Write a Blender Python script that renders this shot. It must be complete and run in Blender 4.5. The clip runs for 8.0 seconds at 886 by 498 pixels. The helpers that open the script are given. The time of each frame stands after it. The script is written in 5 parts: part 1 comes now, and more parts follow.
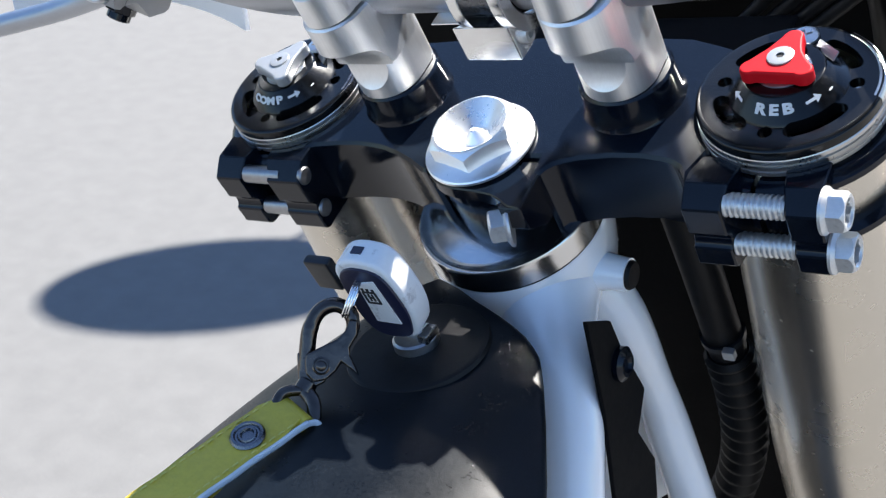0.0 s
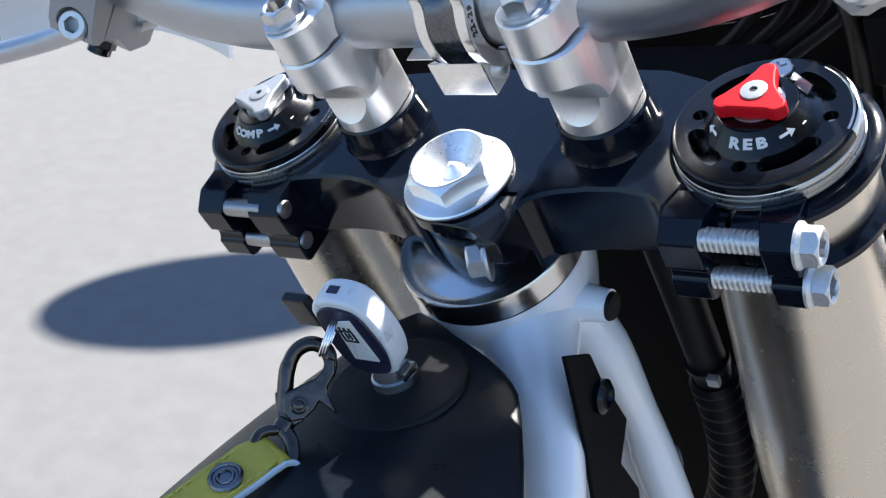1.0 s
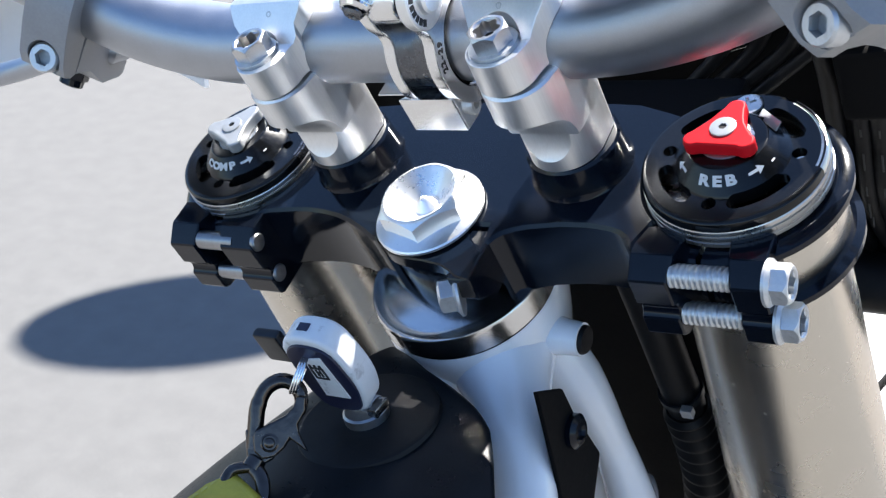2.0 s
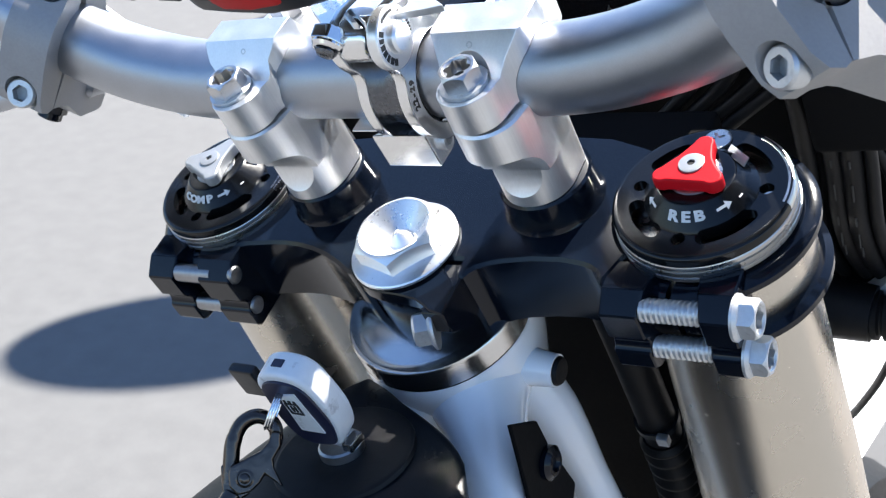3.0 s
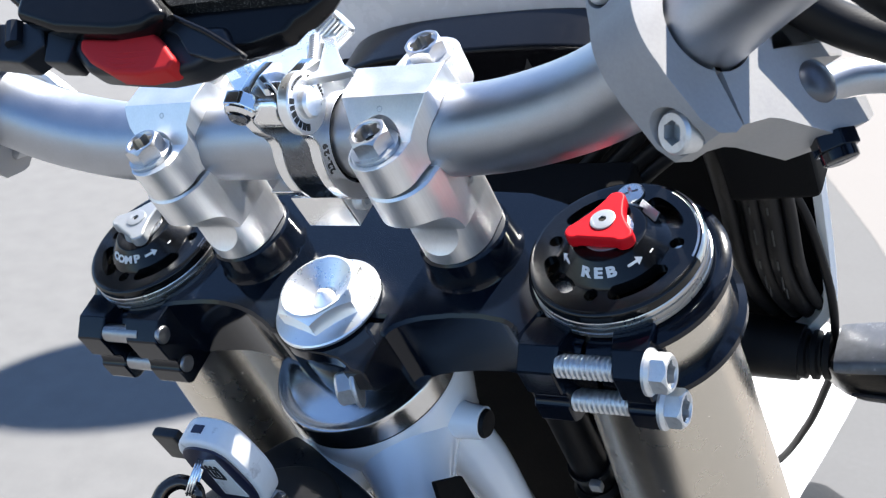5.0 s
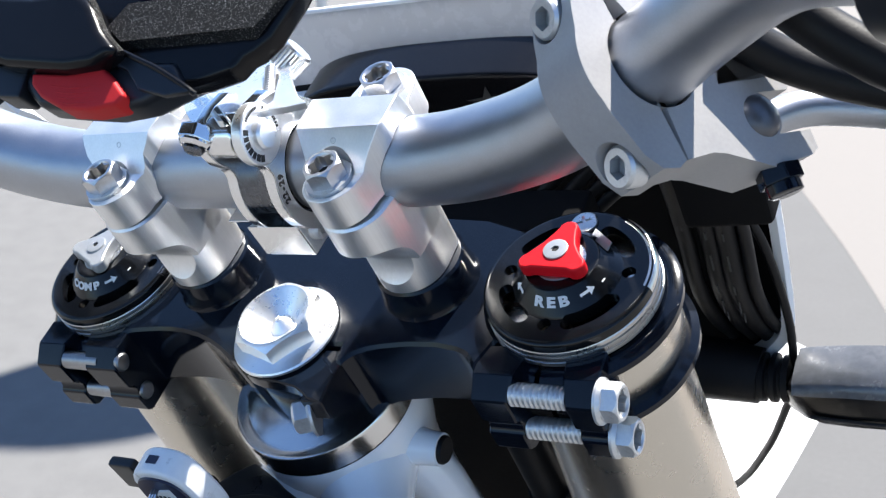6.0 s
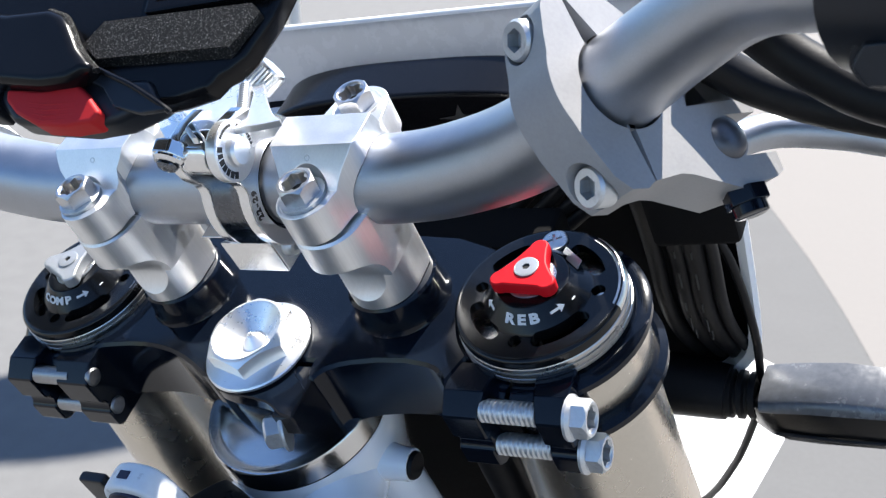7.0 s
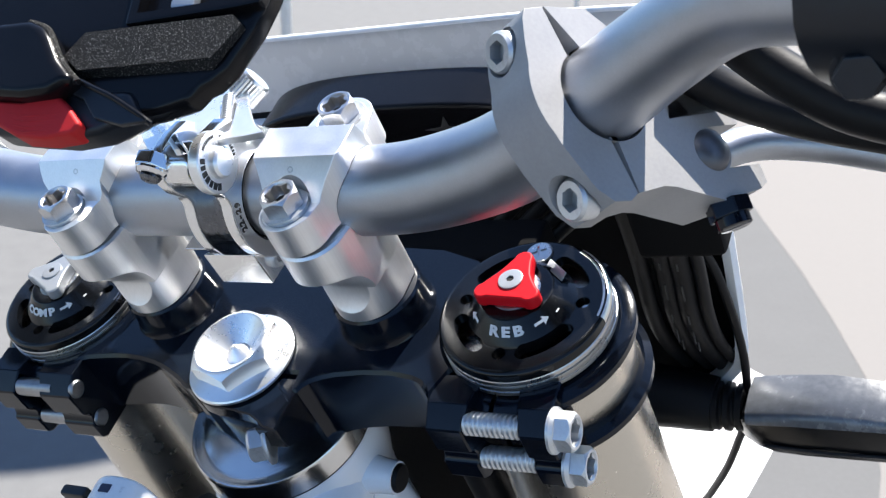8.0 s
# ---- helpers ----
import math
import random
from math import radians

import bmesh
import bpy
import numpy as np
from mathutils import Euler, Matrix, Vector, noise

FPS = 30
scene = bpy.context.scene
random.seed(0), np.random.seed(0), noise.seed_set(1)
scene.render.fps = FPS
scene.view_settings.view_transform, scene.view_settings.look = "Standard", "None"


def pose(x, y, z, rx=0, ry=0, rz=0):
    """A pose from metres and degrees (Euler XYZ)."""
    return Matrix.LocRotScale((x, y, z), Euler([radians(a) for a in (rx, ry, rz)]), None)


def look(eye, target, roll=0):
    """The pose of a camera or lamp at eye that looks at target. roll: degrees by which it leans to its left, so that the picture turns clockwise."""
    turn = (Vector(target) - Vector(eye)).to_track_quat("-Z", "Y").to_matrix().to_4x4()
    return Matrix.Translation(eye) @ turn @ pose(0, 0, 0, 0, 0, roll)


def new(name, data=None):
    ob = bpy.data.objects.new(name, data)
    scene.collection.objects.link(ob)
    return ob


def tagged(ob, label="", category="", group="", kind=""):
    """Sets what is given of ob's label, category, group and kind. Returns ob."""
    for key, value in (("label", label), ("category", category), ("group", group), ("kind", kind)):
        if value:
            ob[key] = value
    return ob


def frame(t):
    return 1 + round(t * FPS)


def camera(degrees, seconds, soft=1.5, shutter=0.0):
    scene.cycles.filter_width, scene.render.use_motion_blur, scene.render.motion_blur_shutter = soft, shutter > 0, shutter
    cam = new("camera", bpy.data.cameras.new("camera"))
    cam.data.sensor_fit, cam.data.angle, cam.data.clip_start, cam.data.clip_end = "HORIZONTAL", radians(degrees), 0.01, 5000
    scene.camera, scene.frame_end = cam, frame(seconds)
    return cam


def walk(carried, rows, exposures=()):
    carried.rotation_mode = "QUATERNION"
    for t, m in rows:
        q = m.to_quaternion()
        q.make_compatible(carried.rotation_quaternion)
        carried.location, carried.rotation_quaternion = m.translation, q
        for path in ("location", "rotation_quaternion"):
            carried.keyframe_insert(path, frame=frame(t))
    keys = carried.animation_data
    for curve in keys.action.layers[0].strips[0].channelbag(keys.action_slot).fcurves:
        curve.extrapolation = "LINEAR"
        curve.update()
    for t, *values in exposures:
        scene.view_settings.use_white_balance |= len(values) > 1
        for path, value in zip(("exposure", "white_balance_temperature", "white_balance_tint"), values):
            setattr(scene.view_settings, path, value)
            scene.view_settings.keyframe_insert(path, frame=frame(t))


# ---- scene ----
# ---- camera ----
cam = camera(40.93, 8.0, soft=1.2)
cam.data.dof.use_dof = True
cam.data.dof.focus_distance, cam.data.dof.aperture_fstop = 0.385, 36.0
PATH = [
    (0, (0.19898, -0.34309, 1.13001), (-0.76576, 1.14980, 0.21320), -0.546),
    (0.5, (0.20231, -0.33944, 1.13513), (-0.76713, 1.14610, 0.21136), -1.251),
    (1, (0.20367, -0.33440, 1.13842), (-0.76844, 1.15913, 0.23050), -1.394),
    (1.5, (0.20428, -0.33149, 1.14056), (-0.75809, 1.17611, 0.24556), -1.171),
    (3, (0.20966, -0.32730, 1.15117), (-0.73323, 1.21119, 0.28862), -1.147),
    (3.5, (0.21264, -0.32567, 1.15384), (-0.72425, 1.22143, 0.30019), -1.171),
    (4, (0.21247, -0.32254, 1.15613), (-0.71320, 1.23669, 0.31235), -1.329),
    (4.5, (0.21757, -0.32021, 1.15913), (-0.69899, 1.24908, 0.32414), -1.731),
    (6, (0.23045, -0.31361, 1.16825), (-0.64916, 1.28999, 0.35905), -1.595),
    (6.5, (0.23257, -0.31513, 1.17024), (-0.62898, 1.30328, 0.37122), -1.152),
    (7, (0.23174, -0.31630, 1.17066), (-0.60937, 1.31805, 0.38232), -0.647),
    (7.5, (0.23171, -0.31593, 1.17108), (-0.59966, 1.32715, 0.39064), -0.450),
    (8, (0.23349, -0.31387, 1.17071), (-0.59897, 1.33229, 0.39796), -0.450),
]
walk(cam, [(t, look(eye, target, roll)) for t, eye, target, roll in PATH], [(0, 1.73), (4.0, 1.72), (6.0, 1.58), (8.0, 1.48)])

# ---- daylight: sun from the front right of the bike, clear sky ----
SUN_AZ, SUN_EL = 87.0, 57.3          # degrees: from +x towards +y, above the horizon
world = bpy.data.worlds.new("sky")
scene.world = world
world.use_nodes = True
wn = world.node_tree
sky = wn.nodes.new("ShaderNodeTexSky")
sky.sky_type = "NISHITA"
sky.sun_disc = False
sky.sun_elevation = radians(SUN_EL)
sky.sun_rotation = radians(90 - SUN_AZ)
sky.air_density, sky.dust_density, sky.ozone_density = 1.0, 0.4, 3.0
tint = wn.nodes.new("ShaderNodeMix")                  # clear, deep blue sky
tint.data_type, tint.blend_type = "RGBA", "MULTIPLY"
tint.inputs[0].default_value = 1.0
tint.inputs[7].default_value = (0.89, 1.0, 1.12, 1)
wn.links.new(sky.outputs[0], tint.inputs[6])
wn.links.new(tint.outputs[2], wn.nodes["Background"].inputs[0])
wn.nodes["Background"].inputs[1].default_value = 0.072
sun = new("sun", bpy.data.lights.new("sun", "SUN"))
sun.data.energy, sun.data.angle, sun.data.color = 4.8, radians(0.5), (1.0, 0.955, 0.885)
_d = Vector((math.cos(radians(SUN_EL)) * math.cos(radians(SUN_AZ)), math.cos(radians(SUN_EL)) * math.sin(radians(SUN_AZ)), math.sin(radians(SUN_EL))))
sun.matrix_world = look(_d * 20, (0, 0, 0))


# ---- materials ----
def material(name, colour, rough, metal=0.0, fine=400.0, vary=0.06, rough_vary=0.08, bump=0.0, bump_scale=900.0, coat=0.0,
             stretch=(1, 1, 1), dirt=None, dirt_amount=0.0, spec=0.5, sheen=0.0):
    """A surface with variation at two scales, grain relief and, if given, dirt in patches of its own."""
    m = bpy.data.materials.new(name)
    m.use_nodes = True
    t = m.node_tree
    b = t.nodes["Principled BSDF"]

    def node(kind, **kw):
        n = t.nodes.new(kind)
        for k, v in kw.items():
            n.inputs[k].default_value = v
        return n

    co = t.nodes.new("ShaderNodeTexCoord")
    mp = node("ShaderNodeMapping", Scale=stretch)
    t.links.new(co.outputs["Object"], mp.inputs["Vector"])
    n1 = node("ShaderNodeTexNoise", Scale=fine, Detail=4.0, Roughness=0.6)
    n2 = node("ShaderNodeTexNoise", Scale=fine / 14, Detail=3.0)
    t.links.new(mp.outputs[0], n1.inputs["Vector"])
    t.links.new(co.outputs["Object"], n2.inputs["Vector"])
    mid = t.nodes.new("ShaderNodeMath")
    mid.operation = "ADD"
    t.links.new(n1.outputs["Fac"], mid.inputs[0])
    t.links.new(n2.outputs["Fac"], mid.inputs[1])
    ramp = t.nodes.new("ShaderNodeMapRange")
    ramp.inputs["From Min"].default_value, ramp.inputs["From Max"].default_value = 0.6, 1.4
    ramp.inputs["To Min"].default_value, ramp.inputs["To Max"].default_value = 1 - vary, 1 + vary
    t.links.new(mid.outputs[0], ramp.inputs["Value"])
    mul = t.nodes.new("ShaderNodeMix")
    mul.data_type, mul.blend_type = "RGBA", "MULTIPLY"
    mul.inputs[0].default_value = 1.0
    mul.inputs[6].default_value = (*colour, 1)
    t.links.new(ramp.outputs[0], mul.inputs[7])
    out = mul.outputs[2]
    if dirt:
        n3 = node("ShaderNodeTexNoise", Scale=fine / 5, Detail=6.0, Roughness=0.7)
        t.links.new(co.outputs["Object"], n3.inputs["Vector"])
        cut = t.nodes.new("ShaderNodeMapRange")
        cut.inputs["From Min"].default_value, cut.inputs["From Max"].default_value = 0.58, 0.72
        cut.inputs["To Max"].default_value = dirt_amount
        t.links.new(n3.outputs["Fac"], cut.inputs["Value"])
        mx = t.nodes.new("ShaderNodeMix")
        mx.data_type = "RGBA"
        t.links.new(cut.outputs[0], mx.inputs[0])
        t.links.new(out, mx.inputs[6])
        mx.inputs[7].default_value = (*dirt, 1)
        out = mx.outputs[2]
    t.links.new(out, b.inputs["Base Color"])
    rr = t.nodes.new("ShaderNodeMapRange")
    rr.inputs["From Min"].default_value, rr.inputs["From Max"].default_value = 0.6, 1.4
    rr.inputs["To Min"].default_value, rr.inputs["To Max"].default_value = max(rough - rough_vary, 0.02), min(rough + rough_vary, 1)
    t.links.new(mid.outputs[0], rr.inputs["Value"])
    t.links.new(rr.outputs[0], b.inputs["Roughness"])
    b.inputs["Metallic"].default_value = metal
    b.inputs["Coat Weight"].default_value = coat
    b.inputs["Coat Roughness"].default_value = 0.06
    b.inputs["Specular IOR Level"].default_value = spec
    if bump:
        nb = node("ShaderNodeTexNoise", Scale=bump_scale, Detail=3.0)
        t.links.new(mp.outputs[0], nb.inputs["Vector"])
        bp = t.nodes.new("ShaderNodeBump")
        bp.inputs["Strength"].default_value, bp.inputs["Distance"].default_value = bump, 0.0004
        t.links.new(nb.outputs["Fac"], bp.inputs["Height"])
        t.links.new(bp.outputs[0], b.inputs["Normal"])
    return m


BLACK_ANO = material("black_anodised", (0.003, 0.005, 0.010), 0.12, 0.0, 300, 0.2, 0.04, 0.015, 900, spec=0.33, dirt=(0.30, 0.30, 0.29), dirt_amount=0.8)
for _n in BLACK_ANO.node_tree.nodes:                 # sparse grit
    if _n.type == "MAP_RANGE" and abs(_n.inputs["From Min"].default_value - 0.58) < 0.001:
        _n.inputs["From Min"].default_value, _n.inputs["From Max"].default_value = 0.745, 0.77
    if _n.type == "TEX_NOISE" and abs(_n.inputs["Scale"].default_value - 60.0) < 0.1:
        _n.inputs["Scale"].default_value = 170.0
BLACK_CAP = material("black_turned", (0.003, 0.0035, 0.0045), 0.20, 0.0, 500, 0.2, 0.05, 0.0, 1800, spec=0.4)
BLACK_PLASTIC = material("black_plastic", (0.008, 0.010, 0.014), 0.36, 0.0, 400, 0.2, 0.08, 0.06, 1500, spec=0.4)
CHROME = material("mirror_chrome", (0.80, 0.80, 0.81), 0.07, 1.0, 300, 0.05, 0.03, 0.01, 700)
COVER_STEEL = material("turned_cover_steel", (0.72, 0.71, 0.70), 0.20, 1.0, 600, 0.08, 0.06, 0.02, 900, stretch=(1, 1, 8))
BLACK_RUBBER = material("black_rubber", (0.005, 0.005, 0.006), 0.5, 0.0, 200, 0.25, 0.1, 0.10, 1200, dirt=(0.025, 0.024, 0.022), dirt_amount=0.2, spec=0.25)
GLOSS_BLACK = material("gloss_black_plastic", (0.005, 0.005, 0.006), 0.22, 0.0, 300, 0.2, 0.06, 0.03, 800, spec=0.22)
# Pale specks in the colour paint the sparkle of the foam grain.
FOAM = material("foam_pad", (0.006, 0.006, 0.006), 0.70, 0.0, 13000, 0.9, 0.25, 0.8, 5200, dirt=(0.42, 0.41, 0.40), dirt_amount=1.0, spec=0.2)
for _n in FOAM.node_tree.nodes:
    if _n.type == "MAP_RANGE" and abs(_n.inputs["From Min"].default_value - 0.58) < 0.001:
        _n.inputs["From Min"].default_value, _n.inputs["From Max"].default_value = 0.575, 0.66
MACHINED = material("machined_aluminium", (0.90, 0.90, 0.90), 0.42, 0.95, 1600, 0.07, 0.06, 0.0, 1800, stretch=(1, 1, 0.02))
POLISHED = material("turned_bright_aluminium", (0.96, 0.96, 0.96), 0.30, 0.85, 500, 0.04, 0.07, 0.0, 900)
STEEL_SHINY = material("stainless_steel", (0.90, 0.90, 0.90), 0.17, 1.0, 400, 0.05, 0.06, 0.04, 700)
ZINC = material("zinc_plated_steel", (0.66, 0.67, 0.68), 0.42, 0.8, 500, 0.12, 0.1, 0.15, 900, dirt=(0.30, 0.29, 0.27), dirt_amount=0.5)
BOLT_STEEL = material("plated_bolt_steel", (0.62, 0.62, 0.63), 0.34, 1.0, 500, 0.12, 0.08, 0.12, 900, dirt=(0.20, 0.19, 0.18), dirt_amount=0.5)
# Worn lock steel; its dim tone also paints shade on the left bolts.
WORN_SHADED_STEEL = material("worn_shaded_steel", (0.34, 0.345, 0.36), 0.36, 1.0, 400, 0.2, 0.10, 0.1, 900)
PLUG = material("dull_grey_plug", (0.13, 0.13, 0.14), 0.42, 0.7, 400, 0.2, 0.08, 0.1, 900)
DARK_STEEL = material("dark_plated_steel", (0.16, 0.165, 0.18), 0.25, 1.0, 400, 0.2, 0.08, 0.1, 900)
BAR_GREY = material("silver_anodised_bar", (0.44, 0.46, 0.50), 0.39, 1.0, 1800, 0.07, 0.04, 0.20, 2600)
CAST_GREY = material("cast_silver", (0.35, 0.342, 0.34), 0.48, 0.15, 900, 0.10, 0.07, 0.04, 1800, dirt=(0.34, 0.33, 0.32), dirt_amount=0.25, spec=0.6)
FORK = material("champagne_fork_tube", (0.70, 0.65, 0.57), 0.27, 1.0, 60, 0.03, 0.02)
RING_STEEL = material("turned_ring", (0.62, 0.61, 0.59), 0.30, 1.0, 900, 0.06, 0.06, 0.0, 1500)
RED = material("red_anodised", (0.52, 0.006, 0.013), 0.5, 0.0, 500, 0.08, 0.05, 0.10, 1200, spec=0.15)
RED_PLASTIC = material("red_plastic", (0.50, 0.016, 0.018), 0.6, 0.0, 400, 0.08, 0.06, 0.1, 1200, spec=0.25)
PALE_ANO = material("pale_anodised", (0.40, 0.42, 0.44), 0.36, 0.5, 500, 0.05, 0.05, 0.1, 1200)
WHITE_PAINT = material("white_frame_paint", (0.92, 0.93, 0.95), 0.14, 0.0, 120, 0.02, 0.05, 0.02, 300, coat=1.0)
WHITE_PLASTIC = material("white_plastic", (0.80, 0.80, 0.79), 0.38, 0.0, 200, 0.03, 0.06, 0.05, 700)
FOB_WHITE = material("scuffed_white_plastic", (0.80, 0.80, 0.80), 0.36, 0.0, 600, 0.04, 0.06, 0.05, 900, dirt=(0.26, 0.23, 0.22), dirt_amount=0.7)
NAVY = material("navy_plastic", (0.012, 0.014, 0.040), 0.38, 0.0, 400, 0.1, 0.06, 0.08, 1000)
BRONZE = material("dark_bronze", (0.105, 0.088, 0.078), 0.22, 1.0, 350, 0.35, 0.10, 0.20, 700, dirt=(0.04, 0.03, 0.026), dirt_amount=0.7)
OLIVE = material("olive_leather", (0.56, 0.43, 0.045), 0.42, 0.0, 500, 0.12, 0.08, 0.35, 900, dirt=(0.50, 0.34, 0.02), dirt_amount=0.5)
STITCH = material("pale_olive_thread", (0.62, 0.52, 0.12), 0.6, 0.0, 500, 0.1)
PALE_EDGE = material("pale_leather_edge", (0.62, 0.66, 0.70), 0.7, 0.0, 500, 0.1, 0.08, 0.3, 1200)
PRINT = material("white_print", (0.75, 0.75, 0.75), 0.5, 0.0, 800, 0.06)
DARK_PRINT = material("dark_print", (0.02, 0.02, 0.022), 0.5, 0.0, 800, 0.06)
# Black for the discs that paint the shade inside screw sockets.
SOCKET_SHADE = material("socket_shade_black", (0.006, 0.006, 0.006), 0.6, 0.0, 400, 0.1)
GREY_PRINT = material("worn_grey_print", (0.032, 0.032, 0.032), 0.6, 0.0, 800, 0.3)
VISOR = material("translucent_pale_plastic", (0.50, 0.51, 0.53), 0.28, 0.0, 150, 0.03, 0.06, 0.02, 500)
_t = VISOR.node_tree
_tr, _mx = _t.nodes.new("ShaderNodeBsdfTranslucent"), _t.nodes.new("ShaderNodeMixShader")
_tr.inputs["Color"].default_value = (0.80, 0.82, 0.85, 1)
_mx.inputs[0].default_value = 0.20
_t.links.new(_t.nodes["Principled BSDF"].outputs[0], _mx.inputs[1])
_t.links.new(_tr.outputs[0], _mx.inputs[2])
_t.links.new(_mx.outputs[0], _t.nodes["Material Output"].inputs["Surface"])
# Dull black of covers and plates, darkened further for the enclosed shade.
DEEP_BLACK = material("dull_shaded_black", (0.004, 0.004, 0.0045), 0.7, 0.0, 400, 0.3, 0.1, 0.1, 1200, spec=0.09)
ASPHALT = material("worn_asphalt", (0.122, 0.121, 0.119), 0.85, 0.0, 260, 0.16, 0.05, 0.35, 500, dirt=(0.165, 0.164, 0.161), dirt_amount=0.30)
GREY_ROAD = material("grey_paving", (0.098, 0.097, 0.096), 0.85, 0.0, 90, 0.14, 0.05, 0.5, 160)
BEIGE_PAVING = material("beige_paving", (0.175, 0.163, 0.152), 0.85, 0.0, 60, 0.06, 0.05, 0.3, 160)
# Dusty plastic, paled further for the sun and sky on the top face.
DUSTY_LIT_GREY = material("dusty_lit_plastic", (0.105, 0.110, 0.120), 0.24, 0.0, 250, 0.3, 0.10, 0.08, 900, dirt=(0.30, 0.30, 0.30), dirt_amount=0.6, spec=0.9)
TANK = material("grained_black_plastic", (0.004, 0.006, 0.009), 0.33, 0.0, 900, 0.4, 0.10, 0.12, 2200, dirt=(0.014, 0.015, 0.016), dirt_amount=0.15, spec=0.16)


# ---- mesh tools: lengths in millimetres, in the frame of the steering head (x right, y ahead, z along the stem) ----
BIKE = pose(0, 0, 1.0, 0, -10, 0) @ pose(0, 0, 0, 26, 0, 0)
ORIGIN = {}


def V(*a):
    return Vector(a)


def frame_at(origin, zdir, xhint=(1, 0, 0)):
    z = Vector(zdir).normalized()
    x = Vector(xhint)
    if abs(x.normalized().dot(z)) > 0.98:
        x = Vector((0, 0, 1)) if abs(z.z) < 0.9 else Vector((0, 1, 0))
    x = (x - z * x.dot(z)).normalized()
    y = z.cross(x)
    m = Matrix((x, y, z)).transposed().to_4x4()
    m.translation = Vector(origin)
    return m


def lathe(profile, seg=48, m=None, start=0.0, end=360.0, cap=True, loop=False):
    """Turns a profile of (radius, height) round z; loop: the profile closes on itself."""
    bm = bmesh.new()
    full = abs(end - start) >= 359.9
    n = seg if full else seg + 1
    rows = []
    for r, z in profile:
        if r < 1e-6:
            rows.append([bm.verts.new((0, 0, z))] * n)
        else:
            rows.append([bm.verts.new((r * math.cos(radians(start + (end - start) * k / seg)), r * math.sin(radians(start + (end - start) * k / seg)), z)) for k in range(n)])
    for a, b in zip(rows, rows[1:] + (rows[:1] if loop else [])):
        for k in range(seg):
            j = (k + 1) % n
            vs = []
            for v in (a[k], a[j], b[j], b[k]):
                if v not in vs:
                    vs.append(v)
            if len(vs) > 2:
                bm.faces.new(vs)
    if cap and full and not loop:
        for row in (rows[0], rows[-1]):
            if row[0] is not row[1]:
                bm.faces.new(row)
    if not full:
        for k in (0, n - 1):
            vs = []
            for row in rows:
                if row[k] not in vs:
                    vs.append(row[k])
            if len(vs) > 2:
                bm.faces.new(vs)
    bmesh.ops.recalc_face_normals(bm, faces=bm.faces)
    if m is not None:
        bm.transform(m)
    return bm


def soften(bm, offset, segments=2, angle=30):
    edges = [e for e in bm.edges if len(e.link_faces) == 2 and e.calc_face_angle(0) > radians(angle)]
    bmesh.ops.bevel(bm, geom=edges, offset=offset, segments=segments, affect="EDGES", clamp_overlap=True, profile=0.5)
    return bm


def prism(poly, z0, z1, m=None, bevel=0.0, segments=2, top=None):
    """Extrudes an outline of (x, y) from z0 to z1; top: an outline of as many points for the upper end."""
    bm = bmesh.new()
    lo = [bm.verts.new((x, y, z0)) for x, y in poly]
    hi = [bm.verts.new((x, y, z1)) for x, y in (top or poly)]
    n = len(poly)
    bm.faces.new(lo)
    bm.faces.new(hi)
    for k in range(n):
        bm.faces.new((lo[k], lo[(k + 1) % n], hi[(k + 1) % n], hi[k]))
    bmesh.ops.recalc_face_normals(bm, faces=bm.faces)
    if bevel:
        soften(bm, bevel, segments)
    if m is not None:
        bm.transform(m)
    return bm


def block(x0, x1, y0, y1, z0, z1, bevel=0.0, m=None, segments=2):
    return prism([(x0, y0), (x1, y0), (x1, y1), (x0, y1)], z0, z1, m, bevel, segments)


def smooth_path(pts, steps=8):
    pts = [Vector(p) for p in pts]
    out = []
    for k in range(len(pts) - 1):
        a, b, c, d = pts[max(k - 1, 0)], pts[k], pts[k + 1], pts[min(k + 2, len(pts) - 1)]
        for s in range(steps):
            t = s / steps
            out.append(0.5 * (2 * b + (c - a) * t + (2 * a - 5 * b + 4 * c - d) * t * t + (3 * b - a - 3 * c + d) * t ** 3))
    out.append(pts[-1])
    return out


def tube(pts, radius, seg=20, caps=True, squash=None, hint=(0, 0, 1)):
    """A round tube along points; radius: one, or one a point; squash: (width, height) factors of the section."""
    bm = bmesh.new()
    pts = [Vector(p) for p in pts]
    n = len(pts)
    rad = radius if isinstance(radius, (list, tuple)) else [radius] * n
    up = Vector(hint)
    rows = []
    for k, p in enumerate(pts):
        d = (pts[min(k + 1, n - 1)] - pts[max(k - 1, 0)]).normalized()
        side = d.cross(up)
        if side.length < 1e-4:
            side = d.cross(Vector((1, 0.3, 0)))
        side.normalize()
        up = side.cross(d).normalized()
        w, h = squash or (1, 1)
        rows.append([bm.verts.new(p + rad[k] * (math.cos(a) * side * w + math.sin(a) * up * h)) for a in (2 * math.pi * j / seg for j in range(seg))])
    for a, b in zip(rows, rows[1:]):
        for j in range(seg):
            bm.faces.new((a[j], a[(j + 1) % seg], b[(j + 1) % seg], b[j]))
    if caps:
        bm.faces.new(rows[0])
        bm.faces.new(rows[-1])
    bmesh.ops.recalc_face_normals(bm, faces=bm.faces)
    return bm


def join(*bms):
    out = bms[0]
    for b in bms[1:]:
        me = bpy.data.meshes.new("join")
        b.to_mesh(me)
        out.from_mesh(me)
        bpy.data.meshes.remove(me)
        b.free()
    return out


def moved(bm, m):
    bm.transform(m)
    if m.determinant() < 0:
        bmesh.ops.reverse_faces(bm, faces=bm.faces)
    return bm


